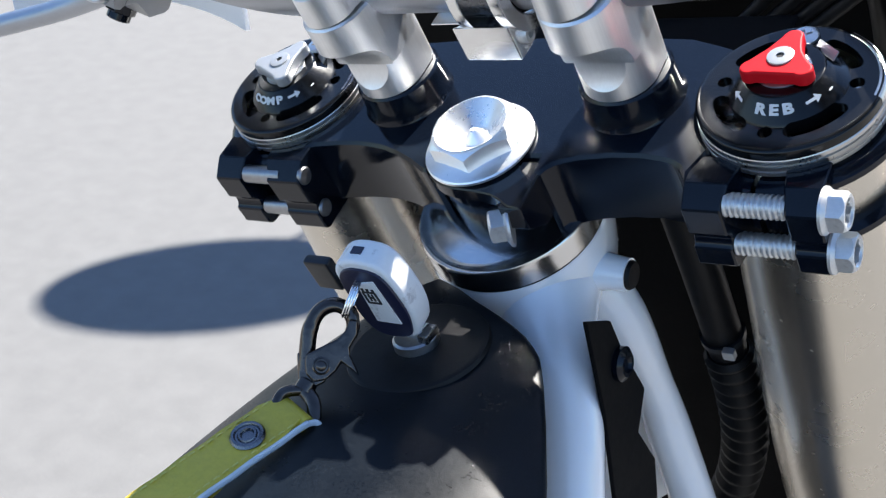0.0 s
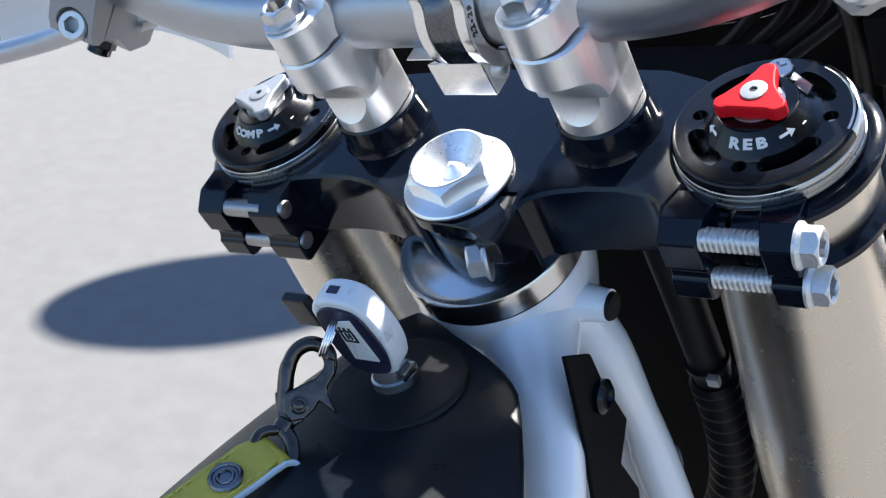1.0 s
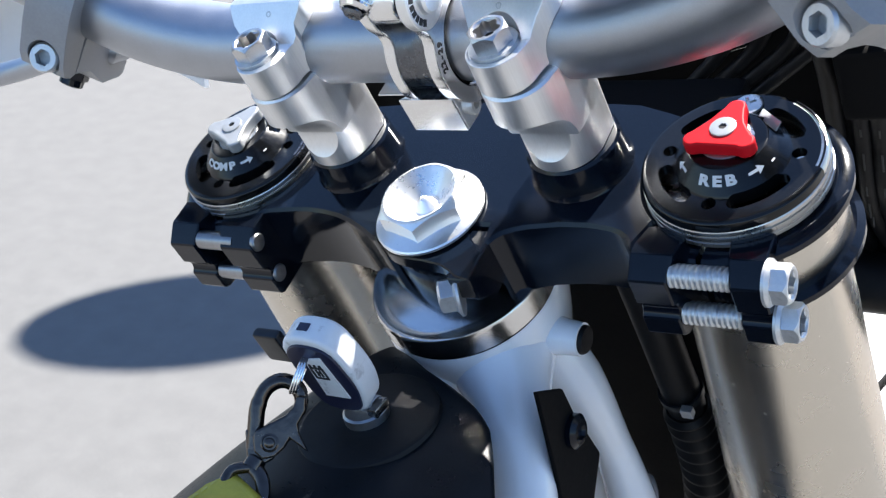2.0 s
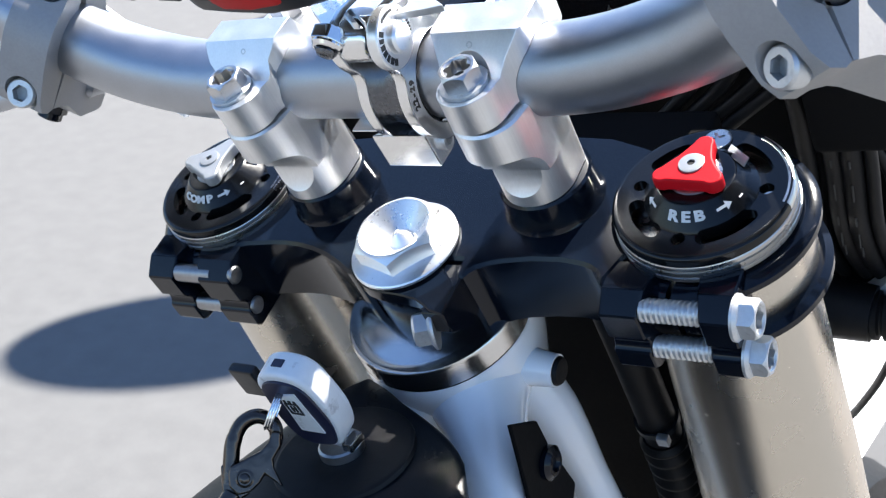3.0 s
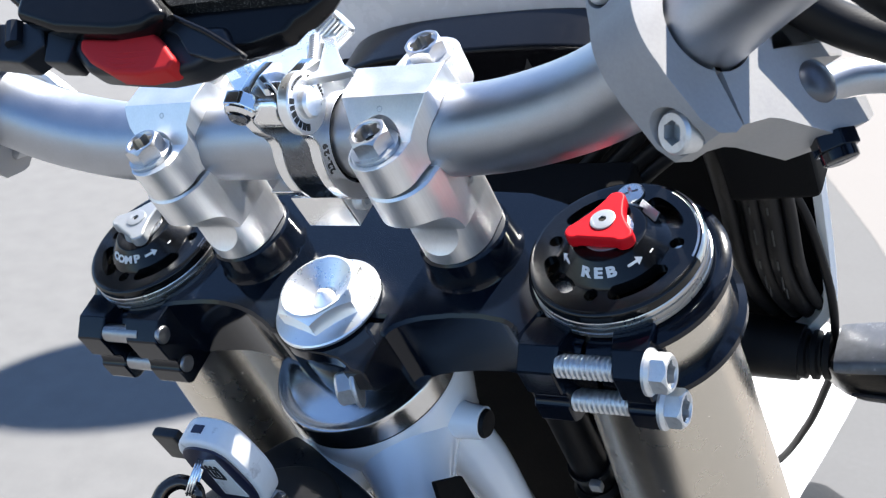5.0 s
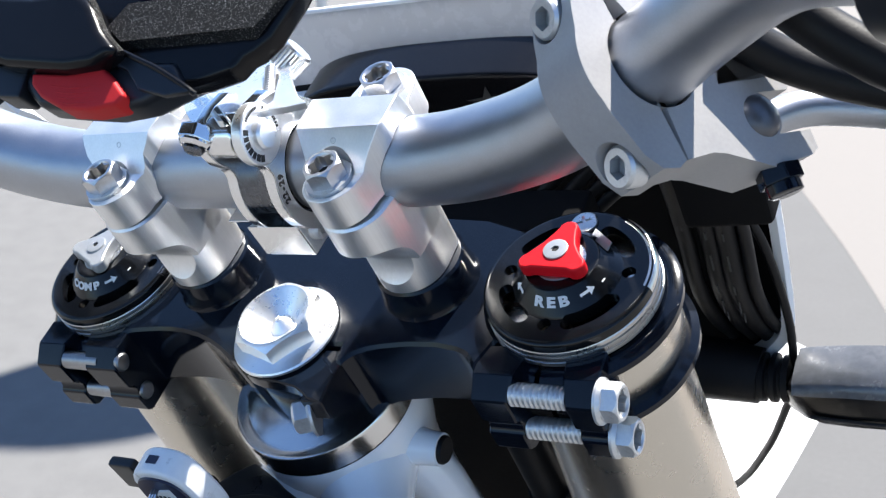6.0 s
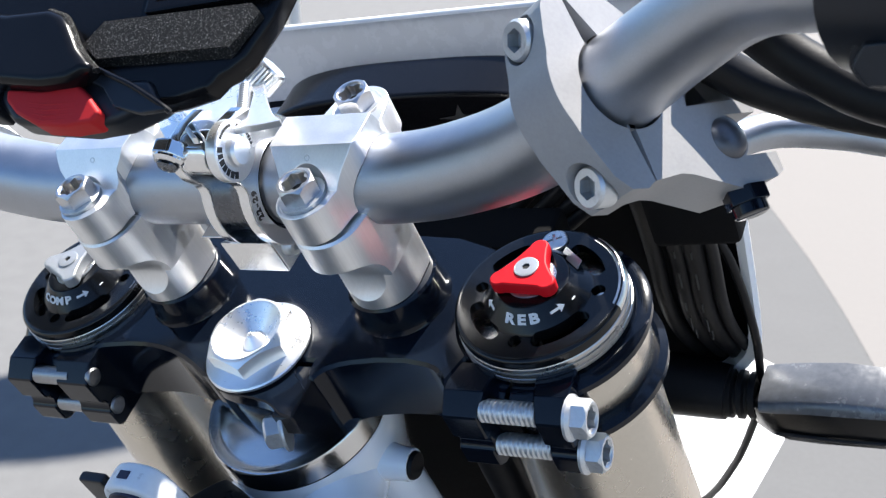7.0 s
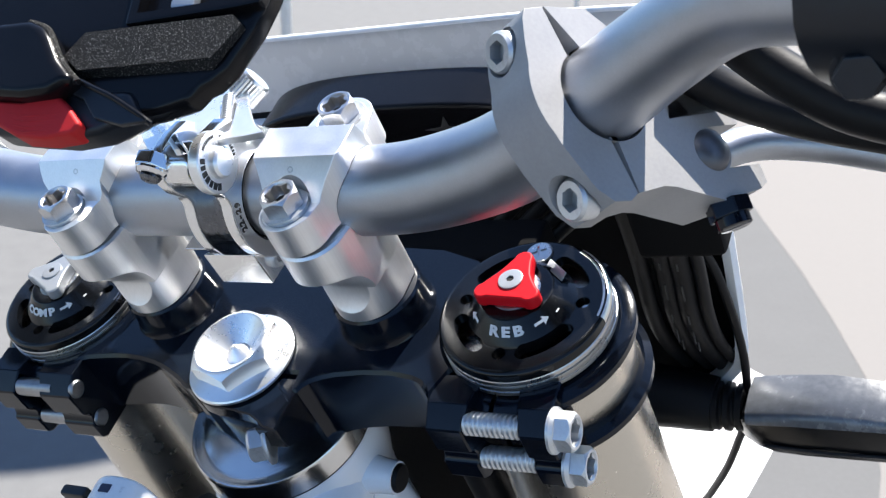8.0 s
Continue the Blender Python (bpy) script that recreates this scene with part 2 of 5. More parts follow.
def as_object(bm):
    me = bpy.data.meshes.new("work")
    bm.to_mesh(me)
    bm.free()
    return new("work", me)


def cut(bm, *cutters, mode="DIFFERENCE"):
    """Takes the cutters out of a solid."""
    a = as_object(bm)
    tools = [as_object(c) for c in cutters]
    for c in tools:
        md = a.modifiers.new("cut", "BOOLEAN")
        md.operation, md.object, md.solver = mode, c, "EXACT"
    dg = bpy.context.evaluated_depsgraph_get()
    me = bpy.data.meshes.new_from_object(a.evaluated_get(dg))
    out = bmesh.new()
    out.from_mesh(me)
    for o in (a, *tools):
        d = o.data
        bpy.data.objects.remove(o)
        bpy.data.meshes.remove(d)
    bpy.data.meshes.remove(me)
    return out


def finish(name, bm, mat, crease):
    box = [Vector([f(v.co[i] for v in bm.verts) for i in range(3)]) for f in (min, max)]
    mid = (box[0] + box[1]) / 2
    bm.transform(Matrix.Scale(0.001, 4) @ Matrix.Translation(-mid))
    me = bpy.data.meshes.new(name)
    bm.to_mesh(me)
    bm.free()
    me.materials.append(mat)
    me.polygons.foreach_set("use_smooth", [True] * len(me.polygons))
    me.set_sharp_from_angle(angle=radians(crease))
    ob = new(name, me)
    if len(me.polygons) > 30:
        flat = ob.modifiers.new("flat_faces", "WEIGHTED_NORMAL")
        flat.weight, flat.keep_sharp = 100, True
    ORIGIN[ob.name] = mid
    return ob


def part(name, bm, mat, parent, label="", crease=32):
    """One mesh under a thing or under a part."""
    ob = finish(name, bm, mat, crease)
    ob.parent = parent
    ob.location = (ORIGIN[ob.name] - ORIGIN[parent.name]) * 0.001
    if label:
        tagged(ob, label)
    return ob


def thing(name, at, label, category, group=""):
    ob = new(name)
    ORIGIN[ob.name] = Vector(at)
    ob.matrix_world = BIKE @ Matrix.Translation(Vector(at) * 0.001)
    ob.empty_display_size = 0.02
    return tagged(ob, label, category, group)


def letters(text, size, depth=0.15):
    cu = bpy.data.curves.new("text", "FONT")
    cu.offset = size * 0.05
    cu.body, cu.size, cu.extrude, cu.align_x, cu.align_y = text, size, depth, "CENTER", "CENTER"
    cu.resolution_u = 3
    ob = new("text", cu)
    me = bpy.data.meshes.new_from_object(ob.evaluated_get(bpy.context.evaluated_depsgraph_get()))
    bm = bmesh.new()
    bm.from_mesh(me)
    bpy.data.objects.remove(ob)
    bpy.data.curves.remove(cu)
    bpy.data.meshes.remove(me)
    return bm


def ngon(n, r, turn=0.0):
    return [(r * math.cos(2 * math.pi * k / n + turn), r * math.sin(2 * math.pi * k / n + turn)) for k in range(n)]


def hex_head(m, r=6.6, h=7.0, flange=9.0, socket="star", sock_r=3.4):
    """A flanged hexagon bolt head on z = 0 with a socket in its chamfered top."""
    dome = lathe([(0, -0.5), (r * 1.1, -0.5), (r * 1.1, h - 1.9), (r * 0.84, h), (0, h)], 48)
    head = cut(prism(ngon(6, r), 0, h + 1), dome, mode="INTERSECT")
    star = [(sock_r * (0.87 + 0.13 * math.cos(math.pi * k / 4)) * math.cos(math.pi * k / 24 + 0.03), sock_r * (0.87 + 0.13 * math.cos(math.pi * k / 4)) * math.sin(math.pi * k / 24 + 0.03)) for k in range(48)]
    head = cut(head, lathe([(0, h - 0.6), (sock_r * 0.96, h - 0.6), (sock_r * 1.10, h + 0.2), (0, h + 0.2)], 37))
    head = cut(head, prism(star if socket == "star" else ngon(6, sock_r, 0.03), h - 4.57, h + 0.77))
    if flange:
        head = join(head, lathe([(flange, 0), (flange, 0.9), (r, 2.0)], 32, None))
    return moved(head, m)


def socket_head(m, r=5.6, h=6.0, sock=2.9):
    """A knurled cap screw head on z = 0."""
    rim = [((r if k % 2 else r * 0.965) * math.cos(2 * math.pi * k / 72), (r if k % 2 else r * 0.965) * math.sin(2 * math.pi * k / 72)) for k in range(72)]
    body = lathe([(0, 0), (r, 0), (r, h - 1.0), (r * 0.88, h), (0, h)], 36)
    body = cut(body, prism(ngon(6, sock), h - 3.5, h + 1))
    return moved(join(body, cut(prism(rim, 0.3, h - 1.1), prism(ngon(6, sock), h - 3.5, h + 1))), m)


def threaded(m, r, length, pitch=1.6):
    prof = [(0, 0)]
    z = 0.0
    while z < length:
        prof += [(r, z + pitch * 0.15), (r, z + pitch * 0.4), (r * 0.86, z + pitch * 0.7), (r * 0.86, z + pitch * 0.9)]
        z += pitch
    prof.append((0, z))
    return lathe(prof, 28, m)


# ---- the ground ----
def plane_mesh(name, poly, z, mat, thick=0.0):
    bm = prism([(x, y) for x, y in poly], z - max(thick, 0.001), z)
    me = bpy.data.meshes.new(name)
    bm.to_mesh(me)
    bm.free()
    me.materials.append(mat)
    return new(name, me)


ground = plane_mesh("ground", [(-400, -400), (400, -400), (400, 400), (-400, 400)], 0.0, ASPHALT)
tagged(ground, "pale grey worn asphalt ground in full sun", "ground", kind="structure")

# ---- the motorcycle ----
motorcycle = thing("motorcycle", (0, -24, -900), "white-framed off-road motorcycle with black triple clamp and silver handlebar", "motorcycle")
FX, BOLT_Y = 100.0, -38.2            # fork legs at x = +-FX, y = 0


def mirror(bm):
    bm.transform(Matrix.Diagonal((-1, 1, 1, 1)))
    bmesh.ops.reverse_faces(bm, faces=bm.faces)
    return bm


def both(bm, side):
    return mirror(bm) if side < 0 else bm


def trilobe(lobes, tip=12.7, waists=(6.6, 0.0, 6.6), n=8):
    """Three rounded arms; two flanks hollow, one nearly straight."""
    pts = []
    for k, l in enumerate(sorted(lobes)):
        a = radians(l)
        for j in range(n + 1):                      # rounded tip
            t = radians(-95 + 190 * j / n)
            c = tip - 3.3
            pts.append((c * math.cos(a) + 3.3 * math.cos(a + t), c * math.sin(a) + 3.3 * math.sin(a + t)))
        nxt = sorted(lobes)[(k + 1) % 3] + (360 if k == 2 else 0)
        for s in (0.32, 0.5, 0.68) if waists[k] else ():     # flank
            t = radians(l + (nxt - l) * s)
            rr = waists[k] + (0.8 if s != 0.5 else 0.0)
            pts.append((rr * math.cos(t), rr * math.sin(t)))
    return pts


def arc_text(word, radius, mid, size, gap, turn_in=45, lift=0.12):
    """Letters round a cone's flank, read from outside; mid: degrees of the middle."""
    out = []
    for k, ch in enumerate(word):
        a = mid + (k - (len(word) - 1) / 2) * gap
        m = Matrix.Rotation(radians(a + 90), 4, "Z") @ Matrix.Translation((0, -radius, -23.6 + radius * 0 + 15.4 + lift)) @ Matrix.Rotation(radians(turn_in), 4, "X")
        out.append(moved(letters(ch, size, 0.08), m @ Matrix.Diagonal((1.3, 1, 1, 1))))
    return join(*out)


def arrow(a, radius, flip, lift=0.15):
    s = -1 if flip else 1
    pts = [(-2.6, -0.45), (0.6, -0.45), (0.6, -1.5), (2.8, 0), (0.6, 1.5), (0.6, 0.45), (-2.6, 0.45)]
    m = Matrix.Rotation(radians(a + 90), 4, "Z") @ Matrix.Translation((0, -radius, -8.2 + lift)) @ Matrix.Rotation(radians(45), 4, "X")
    bm = prism([(s * x, y) for x, y in pts], 0, 0.15, m)
    bmesh.ops.recalc_face_normals(bm, faces=bm.faces)
    return bm


def slot_cutter(a0, a1, r=20.5, w=2.6):
    out = lathe([(r - w, -16.2), (r + w, -16.2), (r + w, -8), (r - w, -8)], 14, None, a0, a1, loop=True)
    return out


def fork_leg(side, knob_mat, lobes, word, arrows):
    at = Matrix.Translation((side * FX, 0, 0))
    lean = 0.0 if side > 0 else -1.5
    leg = part("fork_leg", tube(smooth_path([(side * FX, 0, -20), (side * FX + lean, 0, -52), (side * FX - 3 + lean, -1.4, -120), (side * FX - 7 + lean, -3, -200), (side * FX - 13 + lean, -6, -330), (side * FX - 22 + lean, -10, -520)], 6), [26.8, 27.0, 30.2, 30.2, 30.2, 30.2, 28.4] + [27.5, 28.0, 28.5, 29.0, 29.3, 29.8, 30.3, 30.9, 31.4, 31.9, 32.2] + [32.6] * 13, 72), FORK, motorcycle, "champagne satin anodised upper fork tube")
    # cap with slots and wrench holes
    cap = lathe([(0, -15.6), (28.8, -15.6), (28.8, -13.2), (28.5, -12.6), (27.8, -12.1), (26.8, -12.0), (18.6, -12.0), (18.0, -11.2), (12.6, -5.8), (11.8, -5.4), (0, -5.4)], 96)
    cutters = []
    for s in ((119, 147), (201, 239), (288, 331), (30, 65)):
        cutters.append(slot_cutter(*s))
        cutters += [lathe([(0, -16.2), (2.6, -16.2), (2.6, -8), (0, -8)], 20, Matrix.Translation((20.5 * math.cos(radians(a)), 20.5 * math.sin(radians(a)), 0))) for a in s]
    cutters += [lathe([(0, -16.2), (2.3, -16.2), (2.3, -8), (0, -8)], 20, Matrix.Translation((20.6 * math.cos(radians(a)), 20.6 * math.sin(radians(a)), 0))) for a in (176, 266, 4)]
    # milled flat in the flank of the raised middle
    cutters.append(block(-5, 5, 0, 12, -9.5, 0, 0, Matrix.Rotation(radians(-52), 4, "Z") @ Matrix.Translation((0, 12.4, 0))))
    cap = cut(cap, *cutters)
    part("fork_cap", moved(cap, at), BLACK_CAP, leg, "black turned fork cap with wrench slots")
    part("cap_ring", lathe([(27.2, -15.4), (28.9, -15.6), (29.1, -15.9), (29.1, -17.3), (28.5, -17.5), (28.5, -17.9), (29.2, -18.1), (29.2, -19.6), (28.8, -19.8), (28.8, -20.1), (29.3, -20.3), (29.4, -21.6), (27, -21.8)], 96, at, cap=False), RING_STEEL, leg, "bright turned ring under the fork cap")
    # Steel strip stands in for the sun glint along the cap's edge.
    part("rim_glint", lathe([(26.6, -12.05), (26.8, -11.85), (28.4, -12.4), (29.0, -13.4), (29.0, -15.0), (28.7, -15.0)], 30, at, -8, 60, loop=True), RING_STEEL if side > 0 else DARK_STEEL, leg, "steel strip painting the sun glint on the cap edge")
    # Pale plate paints the sky's reflection on the milled flat.
    part("facet_glint", block(-4.6, 4.6, -0.3, 0.3, -1.6, 1.6, 0.1, at @ Matrix.Rotation(radians(-40), 4, "Z") @ Matrix.Translation((0, 15.1, -8.0)) @ Matrix.Rotation(radians(-48), 4, "X")), PALE_ANO, leg)
    kn = prism(trilobe(lobes), -5.0, -0.2, None, 0.9, 3)
    part("adjuster_knob", moved(kn, at), knob_mat, leg, ("red" if side > 0 else "pale silver") + " three-lobed damping adjuster knob")
    part("knob_washer", lathe([(0, -5.6), (8.4, -5.6), (8.4, -5.1), (7.8, -4.8), (0, -4.8)], 36, at), RING_STEEL, leg)
    sc = lathe([(0, -0.4), (4.1, -0.4), (4.1, 0.25), (3.7, 0.45), (0, 0.45)], 32)
    sc = cut(sc, prism(ngon(6, 1.35), -0.1, 2))
    part("knob_screw", moved(sc, at), PALE_ANO, leg, "small round hex-socket screw")
    part("knob_socket_shade", lathe([(0, -0.15), (1.4, -0.15), (1.4, -0.02), (0, -0.02)], 12, at), SOCKET_SHADE, leg)
    s = lathe([(0, -13), (4.6, -13), (4.6, -11.2), (3.9, -10.8), (0, -10.7)], 32)
    s = cut(s, block(-2.6, 2.6, -0.5, 0.5, -11.6, -10), block(-0.5, 0.5, -2.6, 2.6, -11.6, -10))
    part("bleed_screw", moved(s, at @ Matrix.Translation((-0.5, 22.3, 0)) @ Matrix.Rotation(radians(25), 4, "Z")), RING_STEEL, leg, "cross-head bleed screw")
    part("marking", moved(arc_text(word, 15.2, 272 if side > 0 else 263, 4.4 if side > 0 else 4.1, 15.8), at), PRINT, leg, "white printed word " + word)
    for a, flip in arrows:
        part("arrow_mark", moved(arrow(a, 15.0, flip), at), PRINT, leg)
    part("tick_mark", moved(block(-0.8, 0.8, -0.25, 0.25, 0, 0.15, 0, Matrix.Rotation(radians(342 + 90), 4, "Z") @ Matrix.Translation((0, -15.6, -8.6)) @ Matrix.Rotation(radians(45), 4, "X")), at), PRINT, leg)
    return leg


fork_leg(1, RED, (82, 207, 326), "REB", ((318, False), (218, True)))
fork_leg(-1, PALE_ANO, (64, 184, 304), "COMP", ((311, False),))

# -- upper triple clamp: plate, fork rings, pinch lugs --
TOP, BOT = -22.0, -50.0


def arc_pts(cx, cy, r, a0, a1, n):
    return [(cx + r * math.cos(radians(a0 + (a1 - a0) * k / n)), cy + r * math.sin(radians(a0 + (a1 - a0) * k / n))) for k in range(n + 1)]


wing_right = [(75.6, -34.4), (72.6, -30.0), (69.8, -28.2), (66.6, -27.1), (58.0, -25.9), (47.7, -26.3), (37.7, -27.9), (32.6, -29.4), (29.0, -31.2), (26.6, -33.4), (25.6, -35.6), (23.6, -36.0), (22.4, -33.6), (22.0, -28.0)]
wing_left = [(-82.0, -30.8), (-79.4, -28.6), (-76.0, -27.2), (-63.8, -25.8), (-57.0, -25.6), (-50.6, -26.1), (-43.0, -27.5), (-36.0, -29.8), (-29.0, -33.0), (-21.6, -37.2), (-19.4, -37.4), (-18.2, -35.8), (-17.6, -28.0)]
back = arc_pts(FX, 0, 29.5, 228, 130, 14) + [(70, 27), (58, 31), (30, 33)]
plate_poly = wing_right[::-1] + back + [(-x, y) for x, y in reversed(back)] + wing_left
plate = prism(plate_poly, -48.4, -18.6, None)
edges = [e for e in plate.edges if len(e.link_faces) == 2 and e.calc_face_angle(0) > radians(60) and all(v.co.z > -19 for v in e.verts)]
bmesh.ops.bevel(plate, geom=edges, offset=1.9, segments=1, affect="EDGES", clamp_overlap=True)
clamp = part("upper_triple_clamp", plate, BLACK_ANO, motorcycle, "black anodised machined upper triple clamp", crease=28)
for side in (1, -1):
    up = lathe([(29.0, TOP - 0.8), (31.8, TOP - 0.8), (34.4, TOP - 2.4), (34.4, -26.6), (27.1, -26.6), (27.1, TOP - 1.5)], 96, None, -95, 262, loop=True)
    mid_ring = lathe([(27.1, -47), (33.4, -47), (33.4, -25.6), (27.1, -25.6)], 48, None, 84, 262, loop=True)
    front = lathe([(27.1, -47), (33.0, -47), (33.0, -25.6), (27.1, -25.6)], 8, None, -95, -62, loop=True)
    low = lathe([(27.2, -45.9), (32.0, -45.9), (34.4, -47.4), (34.4, -49.8), (33.4, -50.8), (27.2, -50.8)], 96, None, -95, 262, loop=True)
    r = part("fork_clamp_ring", both(moved(join(up, mid_ring, front, low), Matrix.Translation((FX, 0, 0))), side), BLACK_ANO, clamp)
    lug_prof = [(-24, -19.3), (-35.4, -19.3), (-42.6, -24.4), (-42.6, -35.4), (-40.9, -36.4), (-40.3, -38.6), (-40.9, -40.8), (-42.6, -42.0), (-42.6, -49.6), (-40.6, -51.4), (-24, -51.4)]
    rot = Matrix(((0, 0, 1, 0), (1, 0, 0, 0), (0, 1, 0, 0), (0, 0, 0, 1)))
    inner = (75.8, 89.0) if side > 0 else (78.4, 95.0)
    for x0, x1 in (inner, (107.0, 118.5 if side > 0 else 121.5)):
        lug = moved(prism(lug_prof, x0, x1, None, 0.5, 1), rot)
        # inner flanks splay towards the ring
        for v in lug.verts:
            deep = max(0.0, (v.co.y + 42.6) / 18.6)
            if abs(v.co.x - inner[1]) < 1.0:
                v.co.x += 4.0 * deep - 0.6
            elif abs(v.co.x - 107.0) < 1.0:
                v.co.x += 1.2 - 3.0 * deep
        part("clamp_lug", both(lug, side), BLACK_ANO, clamp, crease=20)
    for z in (-25.4, -43.2):
        at = frame_at((88.7, BOLT_Y, z), (1, 0, 0))
        shaft = threaded(at, 3.9, 18.6, 1.75) if side > 0 else lathe([(0, 0), (3.7, 0), (3.7, 18.6), (0, 18.6)], 28, at)
        # Left bolts get the dimmer steel for the shade of their cavity.
        part("clamp_bolt_shaft", both(shaft, side), ZINC if side > 0 else WORN_SHADED_STEEL, clamp)
        if side > 0:
            at = frame_at((118.5, BOLT_Y, z), (1, 0, 0))
            part("clamp_bolt", hex_head(at, 6.3, 7.2, 7.3, "star", 4.2), ZINC, clamp, "zinc-plated flanged hexagon bolt")
            # Disc that darkens the socket's bottom as shade would.
            part("socket_shade", lathe([(0, 2.3), (3.6, 2.3), (3.6, 2.8), (0, 2.8)], 14, at), SOCKET_SHADE, clamp)
        else:
            end = lathe([(0, 0), (3.6, 0), (3.6, 1.2), (3.0, 1.8), (0, 1.8)], 24, frame_at((79.2, BOLT_Y + 0.4, z + 0.4), (-1, 0, 0)))
            part("clamp_bolt_end", both(end, side), WORN_SHADED_STEEL, clamp)
for k in range(6):
    part("raised_mark", block(76.4 + 2.1 * k, 77.8 + 2.1 * k, -34.4 + 0.4 * (k % 2), -32.2, -19.8, -19.22), BLACK_ANO, clamp)
# stem boss and its pinch lug
part("stem_boss", lathe([(0, BOT - 6), (16.6, BOT - 6), (17.8, BOT - 4), (18.4, -30), (18.4, -19.5), (17.8, -18.9), (0, -18.9)], 64, Matrix.Translation((-3.0, -24, 0))), BLACK_ANO, clamp)
shelf = [(-20.5, -33.0), (-17.0, -39.6), (-11.0, -43.0), (-5.0, -44.6), (4.0, -45.2), (11.3, -46.4), (15.6, -48.4), (19.0, -50.6), (24.8, -51.8), (24.8, -40.2), (21.4, -36.6), (18.4, -34.6), (14.0, -28.0), (-14.0, -28.0)]
lug = prism(shelf, -24.5, -18.9, None, 0.5, 1)
lug = join(lug, moved(prism([(-51.6, -19.4), (-51.4, -29.4), (-42.2, -37.2), (-30.0, -37.2), (-30.0, -19.4)], 16.2, 24.9, None, 0.4, 1), Matrix(((0, 0, 1, 0), (1, 0, 0, 0), (0, 1, 0, 0), (0, 0, 0, 1)))))
part("pinch_lug", lug, BLACK_ANO, clamp, crease=22)
part("pinch_bolt", hex_head(frame_at((17.4, -49.8, -28.8), (-0.88, -0.44, 0.14), (0.2, 0.3, 1)), 6.2, 7.4, 7.8, "hex", 1.0), ZINC, clamp, "zinc-plated hexagon pinch bolt")

# -- steering stem nut --
STEM_X = -2.5
nut_at = Matrix.Translation((STEM_X, -24.4, 0))
nut = lathe([(0, -18.6), (19.2, -18.6), (20.3, -17.9), (20.3, -17.0), (19.8, -16.5), (14.6, -14.9), (14.2, -14.4), (14.2, -8.7), (13.9, -8.2), (13.3, -8.0), (12.7, -8.3), (5.0, -14.2), (4.6, -14.4), (4.2, -14.2), (1.6, -11.1), (1.0, -10.7), (0, -10.6)], 96)
hexa = cut(prism(ngon(6, 16.6, radians(-16)), -16.4, -8.4), lathe([(13.0, -17), (18.0, -17), (17.0, -10.4), (14.0, -8.2), (13.0, -8.2)], 72, loop=True), mode="INTERSECT")
part("stem_nut", moved(join(nut, hexa), nut_at), POLISHED, motorcycle, "polished aluminium hexagon steering stem nut with dished top", crease=24)

# -- head tube, bearing cover and frame --
frame_part = part("frame", lathe([(34.6, -58.0), (35.4, -60), (35.6, -66), (34.4, -74), (32, -84), (28.5, -96), (27.5, -200), (30, -215)], 64, Matrix.Translation((-4.0, -24, 0))), WHITE_PAINT, motorcycle, "gloss white painted tubular steel frame")
part("bearing_cover", lathe([(17, -45.6), (24, -46.0), (29, -47.6), (31.4, -48.0), (33.0, -47.4), (34.2, -47.6), (34.9, -48.8), (35.2, -56.6), (34.4, -57.4)], 72, Matrix.Translation((-4.0, -24, 0)), cap=False), COVER_STEEL, frame_part, "polished steel steering bearing cover")
part("bearing_seal", lathe([(33.4, -57.2), (34.4, -57.3), (34.4, -58.2), (33, -58.4)], 72, Matrix.Translation((-4.0, -24, 0)), cap=False), BLACK_RUBBER, frame_part)
for side in (1, -1):
    boss = tube([(16, -30, -74), (34, -30.5, -75), (39.5, -30.6, -75.3)], [9.5, 6.6, 6.2], 32)
    part("steering_stop_boss", both(boss, side), WHITE_PAINT, frame_part)
    part("stop_plug", both(lathe([(0, 0), (5.4, 0), (5.4, 1.2), (4.8, 2.2), (0, 2.4)], 32, frame_at((39, -30.6, -75.3), (1, -0.03, -0.05))), side), BLACK_RUBBER, frame_part, "black rubber end plug")
    down = tube(smooth_path([(9, -40, -76), (20, -58, -79), (29.5, -75.5, -82), (35, -92, -91), (38, -110, -105), (47, -160, -148)], 6), [23, 21.5, 20, 18.4, 17, 15.8, 14.9, 14.3, 13.8, 13.4, 13, 12.7, 12.4] + [12.0] * 18, 28)
    part("frame_tube", both(down, side), WHITE_PAINT, frame_part)
    low = tube(smooth_path([(10, -24, -72), (26, -29, -103), (30.5, -32.5, -142), (33, -39, -172), (39, -52, -220)], 6), [14, 13.4, 12.8, 12.2, 11.8, 11.4] + [11, 10.4, 9.8, 9.3, 8.8, 8.5, 8.3] + [8.4, 8.6, 8.9, 9.2, 9.4, 9.5] + [9.5] * 6, 28)
    part("frame_tube", both(low, side), WHITE_PAINT, frame_part)
    gus = moved(prism([(-70.4, -50.5), (-59.0, -64.4), (-59.6, -77.3), (-57.4, -105.8), (-70.8, -114.2), (-68.9, -134.7), (-76, -147), (-112, -190), (-130, -170), (-97.0, -116.8), (-82.4, -86.6)], 44.4, 46.4, None, 0.7), rot)
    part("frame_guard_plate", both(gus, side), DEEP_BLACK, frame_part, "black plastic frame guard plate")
    part("guard_plate_bolt", both(lathe([(0, 0), (6.2, 0), (6.2, 2), (4.4, 3.4), (3, 3.4), (2.4, 2.2), (0, 2.2)], 28, frame_at((46.4, -64.6, -81), (1, 0, 0))), side), BLACK_ANO, frame_part)

